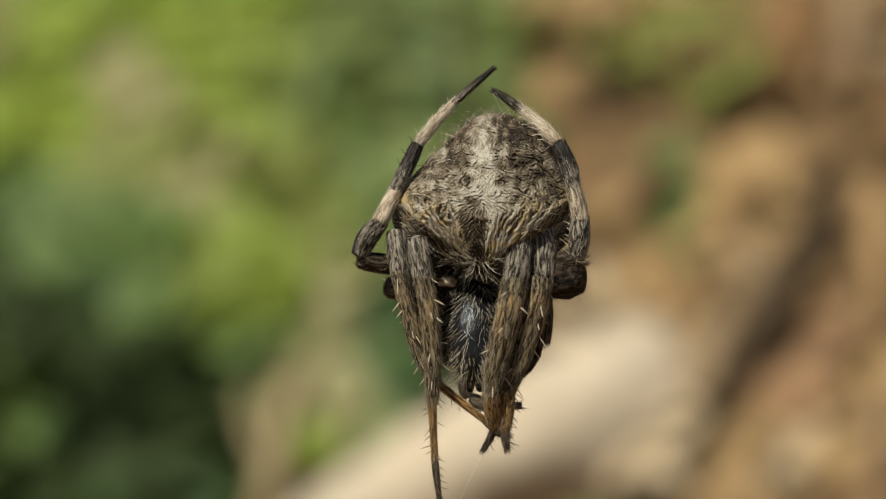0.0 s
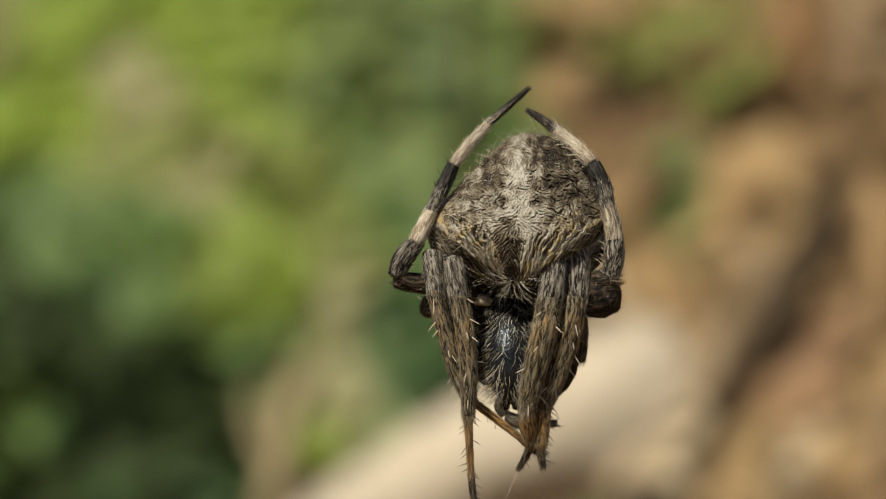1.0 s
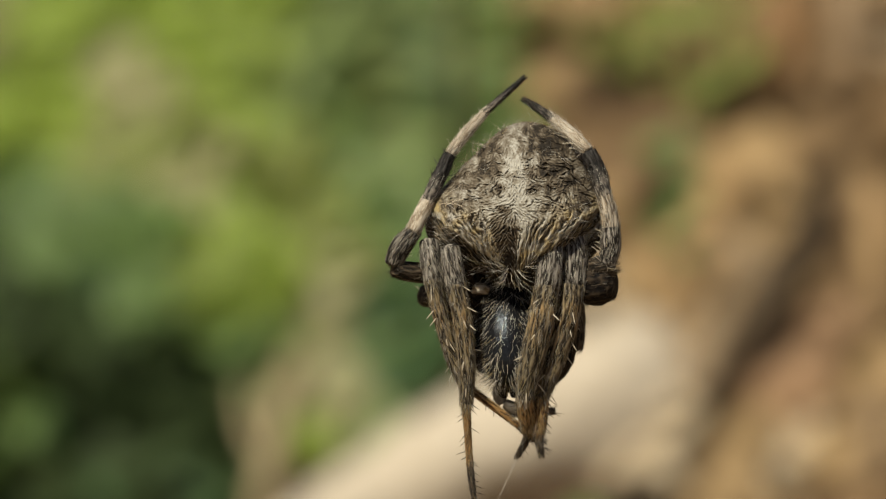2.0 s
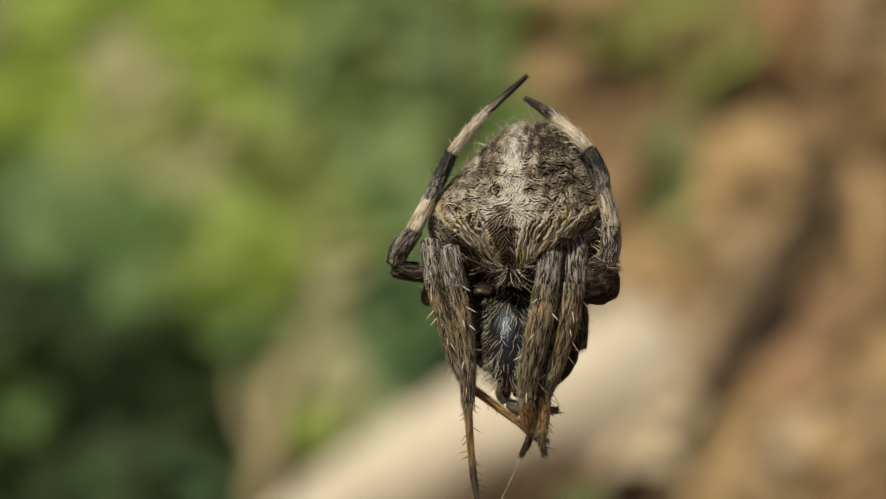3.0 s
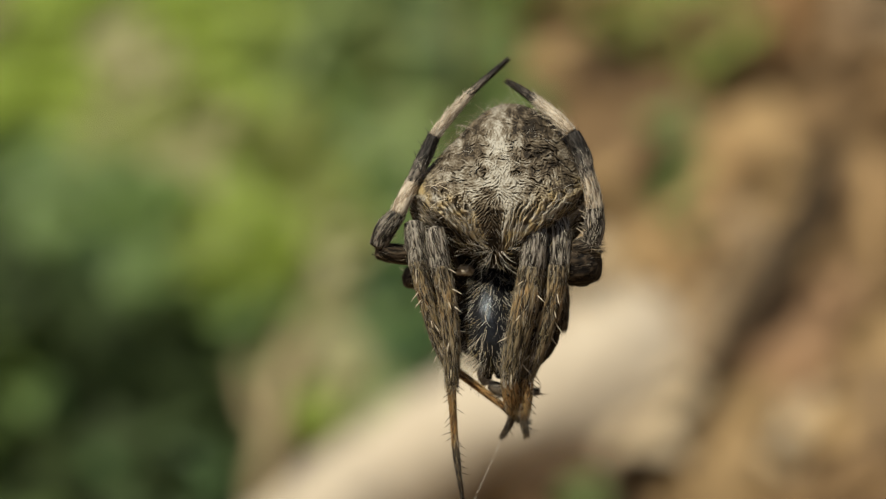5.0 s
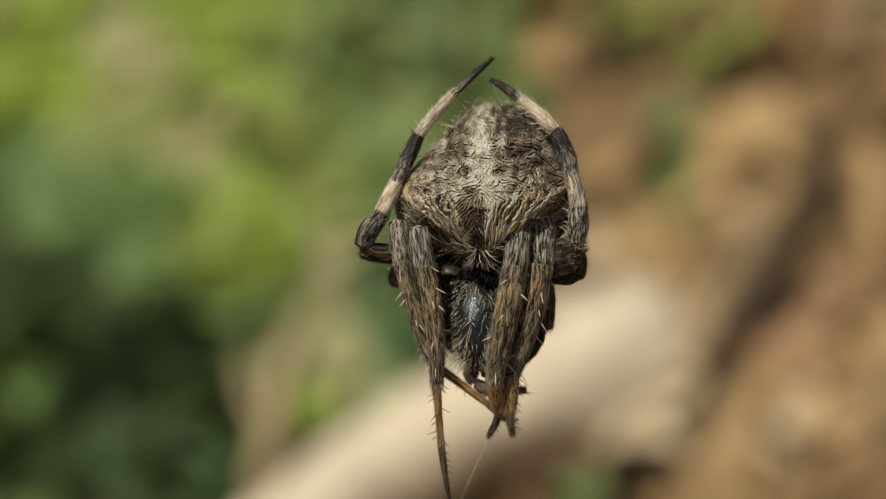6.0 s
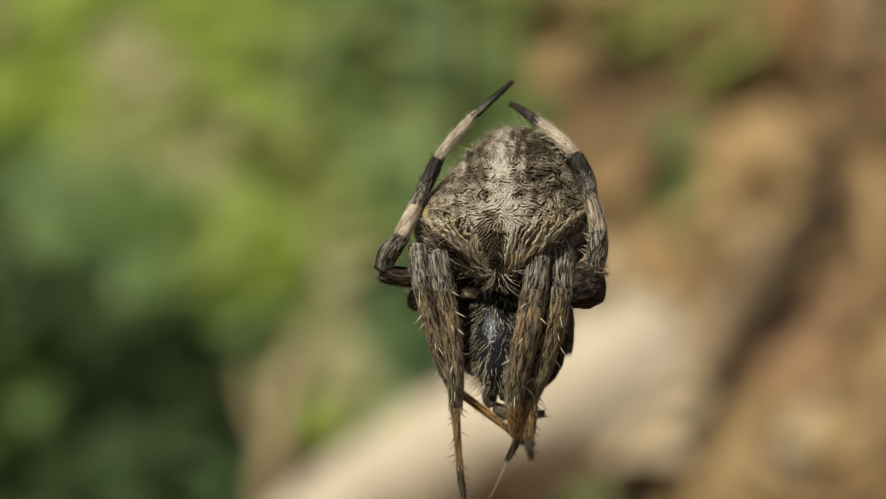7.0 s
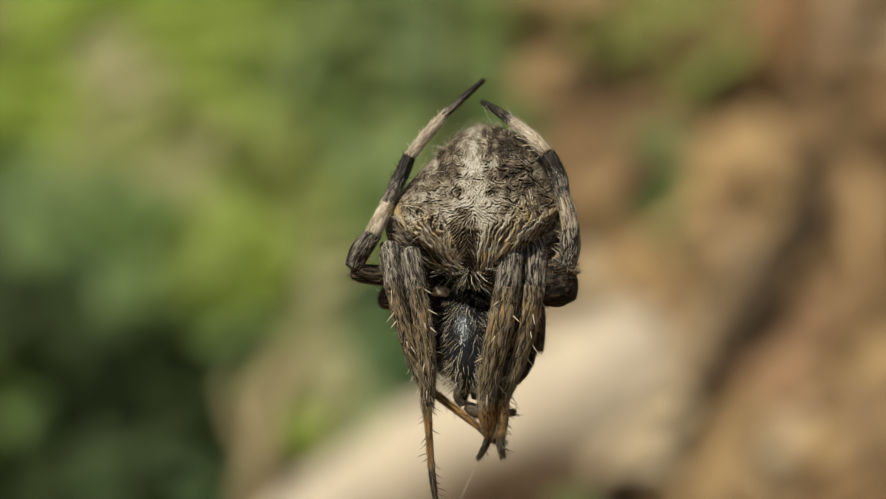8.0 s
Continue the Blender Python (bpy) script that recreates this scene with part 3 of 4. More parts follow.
def build_mouthparts(spider):
    rng = random.Random(11)
    for pts in (([(829, 668, 4, 10), (823, 686, 0, 12), (828, 702, -4, 9)]), ([(834, 704, -4, 9), (850, 713, -6, 13), (868, 717, -4, 10)]),
                ([(880, 706, 4, 10), (905, 717, 6, 8), (922, 718, 6, 7)])):
        v, f, rings, _ = limb(pts, sides=18)
        ob = attach("pedipalp", mesh_of("pedipalp", v, f, M_PALP), spider, "short grey-brown feeler below the head")
        coat = Coat()
        furred(coat, rng, rings, "tip", 36, 12, 1.4, 0.4, 0.2, 0.2)
        coat.put(ob, "palp_hair")
    for x in (829, 849):
        v, f, _, _ = limb([(x, 645, -14, 16), (x + 1, 668, -14, 14), (x + 2, 690, -6, 8)], sides=12)
        attach("chelicera", mesh_of("chelicera", v, f, M_CARAPACE), spider, "black fang base")


def build_spider():
    spider = new("spider", None)
    spider.empty_display_size = 0.002
    tagged(spider, "grey-brown hairy orb-weaver spider hanging head down in the air", "spider")
    build_abdomen(spider)
    build_carapace(spider)
    build_mouthparts(spider)
    out_l, out_r = (math.pi, math.pi - 0.7, -math.pi + 0.8), (0.0, 0.6, -0.6)
    front = (-math.pi / 2, -math.pi / 2 + 0.7, -math.pi / 2 - 0.7, math.pi / 2)
    # hind legs: raised, banded cream and black
    leg(spider, "raised hind leg banded cream and black", [
        ("leg", [(770, 482, 40, 17), (715, 472, -20, 18), (664, 465, -50, 17), (637, 460, -60, 14.5)], "tip", 260, 12),
        ("patella", [(634, 451, -66, 14.5), (650, 421, -64, 18), (671, 396, -60, 14)], "ash", 320, 14),
        ("tibia", [(672, 393, -60, 14), (685, 366, -52, 13), (697, 342, -42, 12)], "pale", 160, 12),
        ("tibia", [(696, 342, -42, 11), (718, 300, -30, 13), (738, 258, -18, 11.5)], "dark", 260, 12),
        ("metatarsus", [(739, 255, -18, 9.5), (768, 220, -6, 9.5), (801, 184, 2, 6.5)], "pale", 300, 17),
        ("tarsus", [(801, 184, 2, 6.5), (838, 151, 8, 6.0), (872, 122, 14, 3.8)], "dark", 230, 9)], 21,
        [("metatarsus", 9, 15, "pale", out_l + out_r, 0.2, 0.95), ("tibia", 8, 22, "dark", out_l + out_r, 0.1, 1.0), ("patella", 4, 15, "pale", out_l, 0.1, 0.8), ("leg", 4, 16, "pale", (math.pi / 2 - 0.4, out_l[1]), 0.5, 0.98)])
    leg(spider, "raised hind leg banded cream and black", [
        ("leg", [(925, 470, 20, 36), (980, 486, -24, 40), (1006, 488, -44, 37), (1024, 486, -52, 32)], "under", 420, 11),
        ("patella", [(1020, 452, -66, 16), (1025, 426, -68, 18), (1027, 392, -66, 15)], "grey", 340, 15),
        ("joint", [(992, 462, -56, 17), (1012, 458, -62, 19), (1028, 456, -60, 15)], "tip", 260, 20),
        ("tibia", [(1027, 390, -66, 14.5), (1023, 362, -62, 14.5), (1016, 336, -58, 13.5)], "buff", 240, 15),
        ("tibia", [(1016, 336, -58, 13), (1005, 292, -50, 15), (989, 256, -42, 13)], "dark", 270, 12),
        ("metatarsus", [(986, 253, -42, 11.5), (958, 224, -22, 11.5), (925, 195, -2, 8.5)], "pale", 320, 17),
        ("tarsus", [(925, 195, -2, 8.5), (897, 175, 6, 7.0), (875, 161, 12, 4.0)], "dark", 220, 9)], 22,
        [("metatarsus", 10, 19, "pale", out_r, 0.15, 0.95), ("tibia", 7, 18, "dark", out_r + out_l, 0.1, 1.0), ("patella", 7, 19, "pale", out_r, 0.05, 0.9), ("leg", 9, 20, "pale", (0.4, 1.2, -0.6, -1.2), 0.5, 1.0)])
    # front legs: folded down along the head
    leg(spider, "folded front leg reaching down, orange-brown towards the foot", [
        ("leg", [(800, 560, 40, 16.3), (770, 500, 10, 18.1), (748, 450, -44, 17.2), (740, 428, -62, 15.5)], "under", 240, 18),
        ("patella", [(738, 424, -78, 16.3), (742, 452, -88, 18.1), (748, 488, -92, 17.2)], "grey", 420, 20),
        ("tibia", [(749, 489, -92, 16.2), (760, 560, -86, 16), (766, 632, -72, 14.5), (765, 700, -58, 11.2)], "straw", 900, 20),
        ("metatarsus", [(764, 702, -58, 7.6), (766, 745, -50, 6.2), (769, 806, -42, 5.8)], "orange", 360, 13),
        ("tarsus", [(769, 806, -42, 5.8), (773, 846, -34, 5.4), (781, 910, -26, 3.2)], "tip", 300, 11)], 23,
        [("tibia", 12, 24, "pale", out_r + front, 0.05, 0.95), ("metatarsus", 9, 20, "dark", out_l + out_r, 0.05, 0.95), ("tarsus", 8, 16, "dark", out_r, 0.05, 0.8)])
    leg(spider, "folded front leg crossing behind to the other feet", [
        ("leg", [(790, 600, 60, 16.3), (750, 530, 40, 18.1), (712, 450, -20, 17.2), (702, 424, -36, 15.5)], "under", 220, 18),
        ("patella", [(700, 412, -50, 15.5), (702, 440, -60, 17.2), (708, 478, -66, 16.3)], "grey", 400, 20),
        ("tibia", [(706, 479, -66, 15), (721, 545, -58, 14), (741, 618, -44, 13), (764, 672, -30, 10)], "straw", 820, 20),
        ("metatarsus", [(768, 674, -34, 7.2), (812, 708, -20, 6.6), (858, 744, -10, 6.0)], "orange", 260, 12),
        ("tarsus", [(858, 744, -10, 6.8), (880, 764, -4, 6.3), (898, 772, 0, 4.5)], "tip", 160, 11)], 24,
        [("tibia", 14, 24, "pale", out_l + front, 0.02, 0.95), ("metatarsus", 6, 16, "dark", out_l + out_r, 0.1, 0.9)])
    leg(spider, "folded front leg laid beside the head", [
        ("leg", [(875, 560, 40, 18.9), (895, 500, 10, 21.0), (912, 450, -44, 20.0), (920, 428, -62, 18.0)], "under", 240, 18),
        ("patella", [(920, 424, -78, 18.9), (918, 452, -88, 21.9), (912, 492, -92, 21.0)], "grey", 430, 20),
        ("tibia", [(912, 493, -92, 21.0), (899, 562, -88, 21.9), (882, 630, -76, 20.0), (869, 692, -60, 13.9)], "straw", 980, 20),
        ("metatarsus", [(869, 694, -60, 13.5), (872, 722, -40, 15), (876, 752, -22, 9)], "orange", 420, 18),
        ("tarsus", [(877, 754, -20, 6.5), (867, 776, -4, 6.1), (856, 795, 10, 4.2)], "tip", 240, 12)], 25,
        [("tibia", 10, 26, "pale", front + out_r, 0.05, 0.95), ("tarsus", 5, 14, "dark", out_l + out_r, 0.05, 0.9)])
    leg(spider, "folded front leg laid along the outer side", [
        ("leg", [(890, 600, 60, 18.9), (930, 530, 40, 21.0), (956, 450, -20, 20.0), (964, 424, -36, 18.0)], "under", 220, 18),
        ("patella", [(961, 412, -50, 20), (961, 442, -60, 23.0), (956, 490, -66, 23.0)], "grey", 430, 20),
        ("tibia", [(956, 491, -66, 23.0), (943, 560, -62, 22.5), (920, 632, -50, 19), (899, 690, -36, 13.5)], "straw", 940, 20),
        ("metatarsus", [(899, 692, -36, 13), (896, 722, -30, 14), (894, 752, -26, 9.5)], "orange", 400, 17),
        ("tarsus", [(892, 752, -26, 6.8), (894, 774, -22, 6.8), (897, 793, -18, 4.6)], "tip", 240, 12)], 26,
        [("tibia", 11, 26, "pale", front + out_r, 0.05, 0.95), ("metatarsus", 6, 22, "dark", out_r, 0.05, 0.95), ("tarsus", 7, 20, "dark", out_r, 0.05, 0.9)])
    # third legs: short, tucked behind
    leg(spider, "short dark leg tucked in behind the others", [
        ("leg", [(800, 530, 70, 17), (740, 514, 40, 19), (704, 510, 14, 20), (690, 507, 4, 19)], "tip", 140, 10),
        ("tibia", [(702, 510, 30, 15), (752, 565, 50, 17), (792, 622, 44, 21), (810, 640, 40, 15)], "under", 220, 12)], 27,
        [("leg", 5, 18, "pale", out_l, 0.5, 1.0)])
    leg(spider, "short dark leg tucked in behind the others", [
        ("leg", [(890, 520, 70, 17), (940, 510, 40, 19), (964, 512, 20, 19), (966, 524, 14, 18)], "under", 220, 11),
        ("tibia", [(958, 530, 6, 20), (957, 572, 8, 21), (955, 604, 12, 19)], "tip", 280, 12),
        ("metatarsus", [(946, 598, 14, 20), (928, 636, 18, 22), (908, 664, 24, 15)], "under", 160, 14)], 28,
        [("tibia", 5, 14, "dark", out_r, 0.1, 0.9)])
    return spider


def build_thread(name, points, radius, label):
    me_v, me_f, _, _ = limb([(x, y, d, radius) for x, y, d in points], sides=6, steps=6, flute=0.0)
    return tagged(new(name, mesh_of(name, me_v, me_f, M_SILK)), label, "silk thread")


spider = build_spider()
threads = [
    build_thread("silk_thread", [(855, 797, 10), (838, 836, 8), (815, 884, 6), (770, 985, 4)], 0.24, "fine pale silk thread running down from the spider's foot"),
    build_thread("silk_thread", [(872, 162, 10), (882, 186, -6), (893, 206, -22)], 0.13, "very fine silk thread by the hind foot"),
    build_thread("silk_thread", [(874, 160, 10), (890, 182, -6), (906, 204, -22)], 0.13, "very fine silk thread by the hind foot"),
]

# ---- the bank, the shrubs and the litter behind the spider ----
def far(x, y, d):
    """A point d ahead of the lens, on the sight line through (x, y) of the camera's view."""
    return Vector(((x - 784) / REACH * d, d, 0.6 - (y - 441.5) / REACH * d))


M_EARTH = mottled("earth_litter", (0.086, 0.055, 0.028), (0.290, 0.200, 0.104), 14, 90, 0.9, 0.1, 0.6, 4e-3)
M_DRY = [leafy("dry_leaf_tan", (0.295, 0.192, 0.086), (0.425, 0.295, 0.146), 0.2, 0.7), leafy("dry_leaf_brown", (0.140, 0.083, 0.036), (0.228, 0.146, 0.068), 0.15, 0.7),
         leafy("dry_leaf_russet", (0.260, 0.155, 0.082), (0.390, 0.245, 0.140), 0.2, 0.7), leafy("dry_leaf_grey", (0.250, 0.178, 0.104), (0.345, 0.255, 0.158), 0.15, 0.75),
         leafy("dry_leaf_cream", (0.473, 0.370, 0.241), (0.619, 0.516, 0.361), 0.2, 0.7),
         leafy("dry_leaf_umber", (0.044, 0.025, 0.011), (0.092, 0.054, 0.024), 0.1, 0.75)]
# sun and half shade in the growth are partly put into these leaf colours
M_GREEN = {
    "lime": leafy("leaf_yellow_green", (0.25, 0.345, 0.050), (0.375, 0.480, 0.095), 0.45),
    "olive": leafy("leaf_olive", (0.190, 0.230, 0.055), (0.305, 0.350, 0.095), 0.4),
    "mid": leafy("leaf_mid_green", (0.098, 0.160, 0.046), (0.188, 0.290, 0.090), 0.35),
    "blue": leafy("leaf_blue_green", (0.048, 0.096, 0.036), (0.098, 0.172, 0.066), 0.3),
    # dark leaf colour that stands in for shade in the hollow
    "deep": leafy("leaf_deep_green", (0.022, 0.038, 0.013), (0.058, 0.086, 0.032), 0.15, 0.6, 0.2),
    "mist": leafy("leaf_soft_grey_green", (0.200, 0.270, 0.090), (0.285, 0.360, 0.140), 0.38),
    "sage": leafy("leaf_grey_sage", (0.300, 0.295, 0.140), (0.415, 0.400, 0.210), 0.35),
}
M_BARK = mottled("dark_bark", (0.022, 0.016, 0.010), (0.085, 0.062, 0.04), 25, 180, 0.9, 0.1, 0.6, 2e-3)
M_WOOD = mottled("bleached_wood", (0.39, 0.33, 0.245), (0.63, 0.555, 0.455), 12, 140, 0.8, 0.2, 0.25, 4e-4)
M_WEATHERED = mottled("weathered_bark", (0.29, 0.188, 0.092), (0.45, 0.312, 0.166), 18, 150, 0.85, 0.15, 0.5, 1e-3)
M_RUST = mottled("rusty_stalk", (0.20, 0.115, 0.055), (0.33, 0.20, 0.10), 25, 160, 0.8, 0.15, 0.4, 6e-4)
M_PINK = mottled("bleached_stalk", (0.205, 0.142, 0.084), (0.31, 0.224, 0.140), 25, 160, 0.8, 0.15, 0.4, 6e-4)
M_STEM = mottled("green_stem", (0.05, 0.07, 0.025), (0.13, 0.15, 0.06), 30, 160, 0.6, 0.3, 0.3, 5e-4)
M_STRAW = mottled("dry_stem", (0.22, 0.175, 0.095), (0.36, 0.30, 0.18), 30, 160, 0.7, 0.2, 0.3, 5e-4)


def leaf_mesh(name, material, ratio, fold, curl, wave):
    """An ovate blade along +x, unit long, creased at the midrib, with a short stalk."""
    verts, faces = [], []
    for i in range(7):
        s = i / 6
        w = ratio * math.sin(math.pi * min(0.97, 0.06 + 0.94 * s) ** 0.8) * (1 - 0.25 * s)
        z = -curl * s * s + wave * math.sin(5 * s)
        verts += [(s, -w, z + fold * w), (s, 0, z), (s, w, z + fold * w)]
        if i:
            o = 3 * i
            faces += [(o - 3, o, o + 1, o - 2), (o - 2, o + 1, o + 2, o - 1)]
    n = len(verts)
    if name == "leaf":
        verts += [(-0.16, -0.012, 0.02), (-0.16, 0.012, 0.02), (0.02, 0.012, 0), (0.02, -0.012, 0)]
        faces.append((n, n + 3, n + 2, n + 1))
    return mesh_of(name, verts, faces, material)


def oriented(p, normal, spin, size):
    m = normal.normalized().to_track_quat("Z", "Y").to_matrix().to_4x4()
    return Matrix.Translation(p) @ m @ pose(0, 0, 0, 0, 0, spin) @ Matrix.Diagonal((size, size, size, 1))


def stick(name, pts, radii, material, sides=10, knots=0.12, seed=0.0):
    """A tapered, slightly knotty stem through points in metres."""
    p = spline([(*v, r) for v, r in zip(pts, radii)], 6)
    verts, faces = [], []
    for i, c in enumerate(p):
        t = Vector(p[min(i + 1, len(p) - 1)][:3]) - Vector(p[max(i - 1, 0)][:3])
        t.normalize()
        a = t.cross(Vector((0.1, 1, 0.05))).normalized()
        b = a.cross(t)
        for k in range(sides):
            f = 2 * math.pi * k / sides
            w = c[3] * (1 + knots * noise.noise(Vector((3 * math.cos(f), 3 * math.sin(f), i * 0.6 + seed))))
            verts.append(Vector(c[:3]) + a * (w * math.cos(f)) + b * (w * math.sin(f)))
    for i in range(len(p) - 1):
        for k in range(sides):
            n = (k + 1) % sides
            faces.append((i * sides + k, i * sides + n, (i + 1) * sides + n, (i + 1) * sides + k))
    faces += [tuple(range(sides - 1, -1, -1)), tuple(range((len(p) - 1) * sides, len(p) * sides))]
    return mesh_of(name, verts, faces, material)


STALK = stick("stalk", [(-0.22, 0.02, 0.05), (-0.1, 0, 0.02), (0.3, 0, 0.004), (0.8, 0, -0.08)], [0.012, 0.014, 0.012, 0.004], M_BARK, 6)


def bank_height(x, y):
    """Level ground by the camera, a steep bank ahead, a slope on to the far ridge."""
    r = min(1.0, max(0.0, (x + 0.072) / 0.072))
    foot = 0.62 - 0.27 * r * r * (3 - 2 * r)          # a hollow under the shrubs, the bank's nose beside it
    s = min(1.0, max(0.0, (y - foot - 0.03 * math.sin(5 * x)) / 0.75))
    h = 1.25 * s * s * (3 - 2 * s) + 0.06 * max(0.0, min(y, 30) - 1.35)
    return h + 0.018 * noise.noise(Vector((x * 9, y * 9, 0))) + 0.05 * noise.noise(Vector((x * 1.6, y * 1.6, 5)))


def on_bank(x, y, lift=0.0):
    """Where the camera's sight line through (x, y) meets the bank, and lift short of it."""
    d = 0.35
    while d < 2.0:
        p = far(x, y, d)
        if bank_height(p.x, p.y) > p.z:
            break
        d += 0.004
    return far(x, y, d - lift)


def build_ground():
    xs = sorted(set([round(v, 3) for v in np.linspace(-0.9, 0.9, 145)] + [s * v for s in (-1, 1) for v in (1.2, 1.6, 2.5, 4, 8, 20, 60, 200, 600)]))
    ys = sorted(set([round(v, 3) for v in np.linspace(0.0, 1.5, 151)] + [-600, -200, -60, -20, -8, -4, -2, -1, -0.5, 1.7, 2.0, 2.6, 4, 8, 20, 30, 60, 200, 600]))
    verts = [(x, y, bank_height(x, y)) for y in ys for x in xs]
    w = len(xs)
    faces = [(j * w + i, j * w + i + 1, (j + 1) * w + i + 1, (j + 1) * w + i) for j in range(len(ys) - 1) for i in range(w - 1)]
    tagged(new("ground", mesh_of("ground", verts, faces, M_EARTH)), "brown earth bank strewn with dry litter", "ground", kind="structure")


build_ground()


def nearest_kind(rng, anchors, x, y, reach):
    """A kind drawn by how near its anchors are, so that kinds mingle where they meet."""
    w = {}
    for ax, ay, kind in anchors:
        w[kind] = w.get(kind, 1e-9) + math.exp(-((ax - x) ** 2 + (ay - y) ** 2) / reach ** 2)
    return rng.choices(list(w), [v ** 2.2 for v in w.values()])[0]


def add_stem(shrub, root, tip, rng, material, thick=1.0):
    mid = root.lerp(tip, 0.55) + Vector((rng.uniform(-0.02, 0.02), 0.02, -0.01))
    attach("stem", stick("stem", [root, mid, tip], [0.0032 * thick, 0.0024 * thick, 0.0012 * thick], material, 7, 0.1, tip.x), shrub)


def build_hedge(labels, anchors, seed):
    """Shrubs grown into one another: a leaf every few centimetres, its shrub picked by anchors set to the camera's
    view.
    """
    rng = random.Random(seed)
    shrubs, meshes = {}, {}
    for tone, label in labels.items():
        shrubs[tone] = tagged(new("shrub", None), label, "shrub")
        meshes[tone] = [leaf_mesh("leaf", M_GREEN[tone], 0.34 * k, 0.25, 0.18 * k, 0.02) for k in (0.85, 1.0, 1.15)]
        own = [a for a in anchors if a[2] == tone]
        root = on_bank(sum(a[0] for a in own) / len(own), sum(a[1] for a in own) / len(own) + 140, -0.01)
        for x, y, _ in own:
            add_stem(shrubs[tone], root, far(x, y, 0.735), rng, M_STRAW if tone == "sage" else M_STEM)
    for gx in range(-120, 960, 21):
        for gy in range(-140, 920, 21):
            x, y = gx + rng.uniform(-13, 13), gy + rng.uniform(-13, 13)
            d, sway = 0.748 - 0.00009 * (y + 140) + 0.020 * noise.noise(Vector((x / 320, y / 320, 2.5))) + rng.uniform(-0.006, 0.006), 1.0
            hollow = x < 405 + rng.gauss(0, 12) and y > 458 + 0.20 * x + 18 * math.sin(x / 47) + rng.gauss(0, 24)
            if x < 430:
                keep = y < 640 or hollow
            elif x < 800:
                keep = y < 870 - (x - 480) * 0.87 + rng.gauss(0, 10) and y < (600 if x < 480 else 735)
            else:
                keep = y < 330 and x < 890 + rng.gauss(0, 22)
            if not keep:
                continue
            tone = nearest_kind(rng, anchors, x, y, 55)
            # the hollow's shade is made by dark leaves, with some lighter ones as lit
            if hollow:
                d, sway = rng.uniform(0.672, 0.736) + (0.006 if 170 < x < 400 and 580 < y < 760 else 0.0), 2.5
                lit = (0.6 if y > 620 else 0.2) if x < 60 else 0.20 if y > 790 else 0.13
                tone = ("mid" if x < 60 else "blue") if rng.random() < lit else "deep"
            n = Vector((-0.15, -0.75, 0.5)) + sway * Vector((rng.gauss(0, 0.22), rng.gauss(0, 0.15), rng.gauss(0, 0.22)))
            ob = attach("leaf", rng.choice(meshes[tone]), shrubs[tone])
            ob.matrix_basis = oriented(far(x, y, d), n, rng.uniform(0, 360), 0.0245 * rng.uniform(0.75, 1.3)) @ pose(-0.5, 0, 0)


def build_shrub(label, tone, clumps, size, seed, stem_material, ratio=0.34, facing=(-0.1, -0.75, 0.5), loose=0.3):
    """A small shrub rooted in the bank. clumps: x, y, distance, spread, leaves."""
    rng = random.Random(seed)
    meshes = [leaf_mesh("leaf", M_GREEN[tone], ratio * k, 0.25, 0.18 * k, 0.02) for k in (0.85, 1.0, 1.15)]
    root = on_bank(sum(c[0] for c in clumps) / len(clumps), sum(c[1] for c in clumps) / len(clumps) + 140, -0.01)
    shrub = tagged(new("shrub", None), label, "shrub")
    for x, y, d, spread, leaves in clumps:
        c, r = far(x, y, d), spread / REACH * d
        add_stem(shrub, root, c + Vector((0, 0.01, r * 0.4)), rng, stem_material, 0.8)
        for _ in range(leaves):
            off = Vector((rng.gauss(0, 0.5), rng.gauss(0, 0.12), rng.gauss(0, 0.5))) * r
            n = Vector(facing) + Vector((rng.gauss(0, loose), rng.gauss(0, loose * 0.6), rng.gauss(0, loose)))
            ob = attach("leaf", rng.choice(meshes), shrub)
            ob.matrix_basis = oriented(c + off, n, rng.uniform(0, 360), size * rng.uniform(0.7, 1.3)) @ pose(-0.5, 0, 0)


def build_leaf_litter(anchors, seed):
    """Dry leaves scattered over the bank, the kinds placed to fit the camera's view."""
    rng = random.Random(seed)
    kinds = [[leaf_mesh("dry_leaf", m, 0.3 + 0.1 * k, 0.5 - 0.3 * k, 0.35 - 0.2 * k, 0.05) for k in (0, 1)] for m in M_DRY]
    words = ("tan", "brown", "russet", "grey-brown", "bleached cream", "dark umber")
    for gx in range(890, 1660, 58):
        for gy in range(-60, 980, 58):
            x, y = gx + rng.uniform(-26, 26), gy + rng.uniform(-26, 26)
            kind = nearest_kind(rng, anchors, x, y, 75)
            p = on_bank(x, y, rng.uniform(0.006, 0.020))
            n = Vector((rng.gauss(-0.1, 0.25), -0.8, 0.5 + rng.gauss(0, 0.2)))
            ob = new("dry_leaf", rng.choice(kinds[kind]))
            tagged(ob, f"curled {words[kind]} dry leaf lying on the bank", "dry leaf", "dry leaves on the bank")
            ob.matrix_basis = oriented(p, n, rng.uniform(0, 360), rng.uniform(110, 210) / REACH * p.y) @ pose(-0.5, 0, 0)
            attach("stalk", STALK, ob)


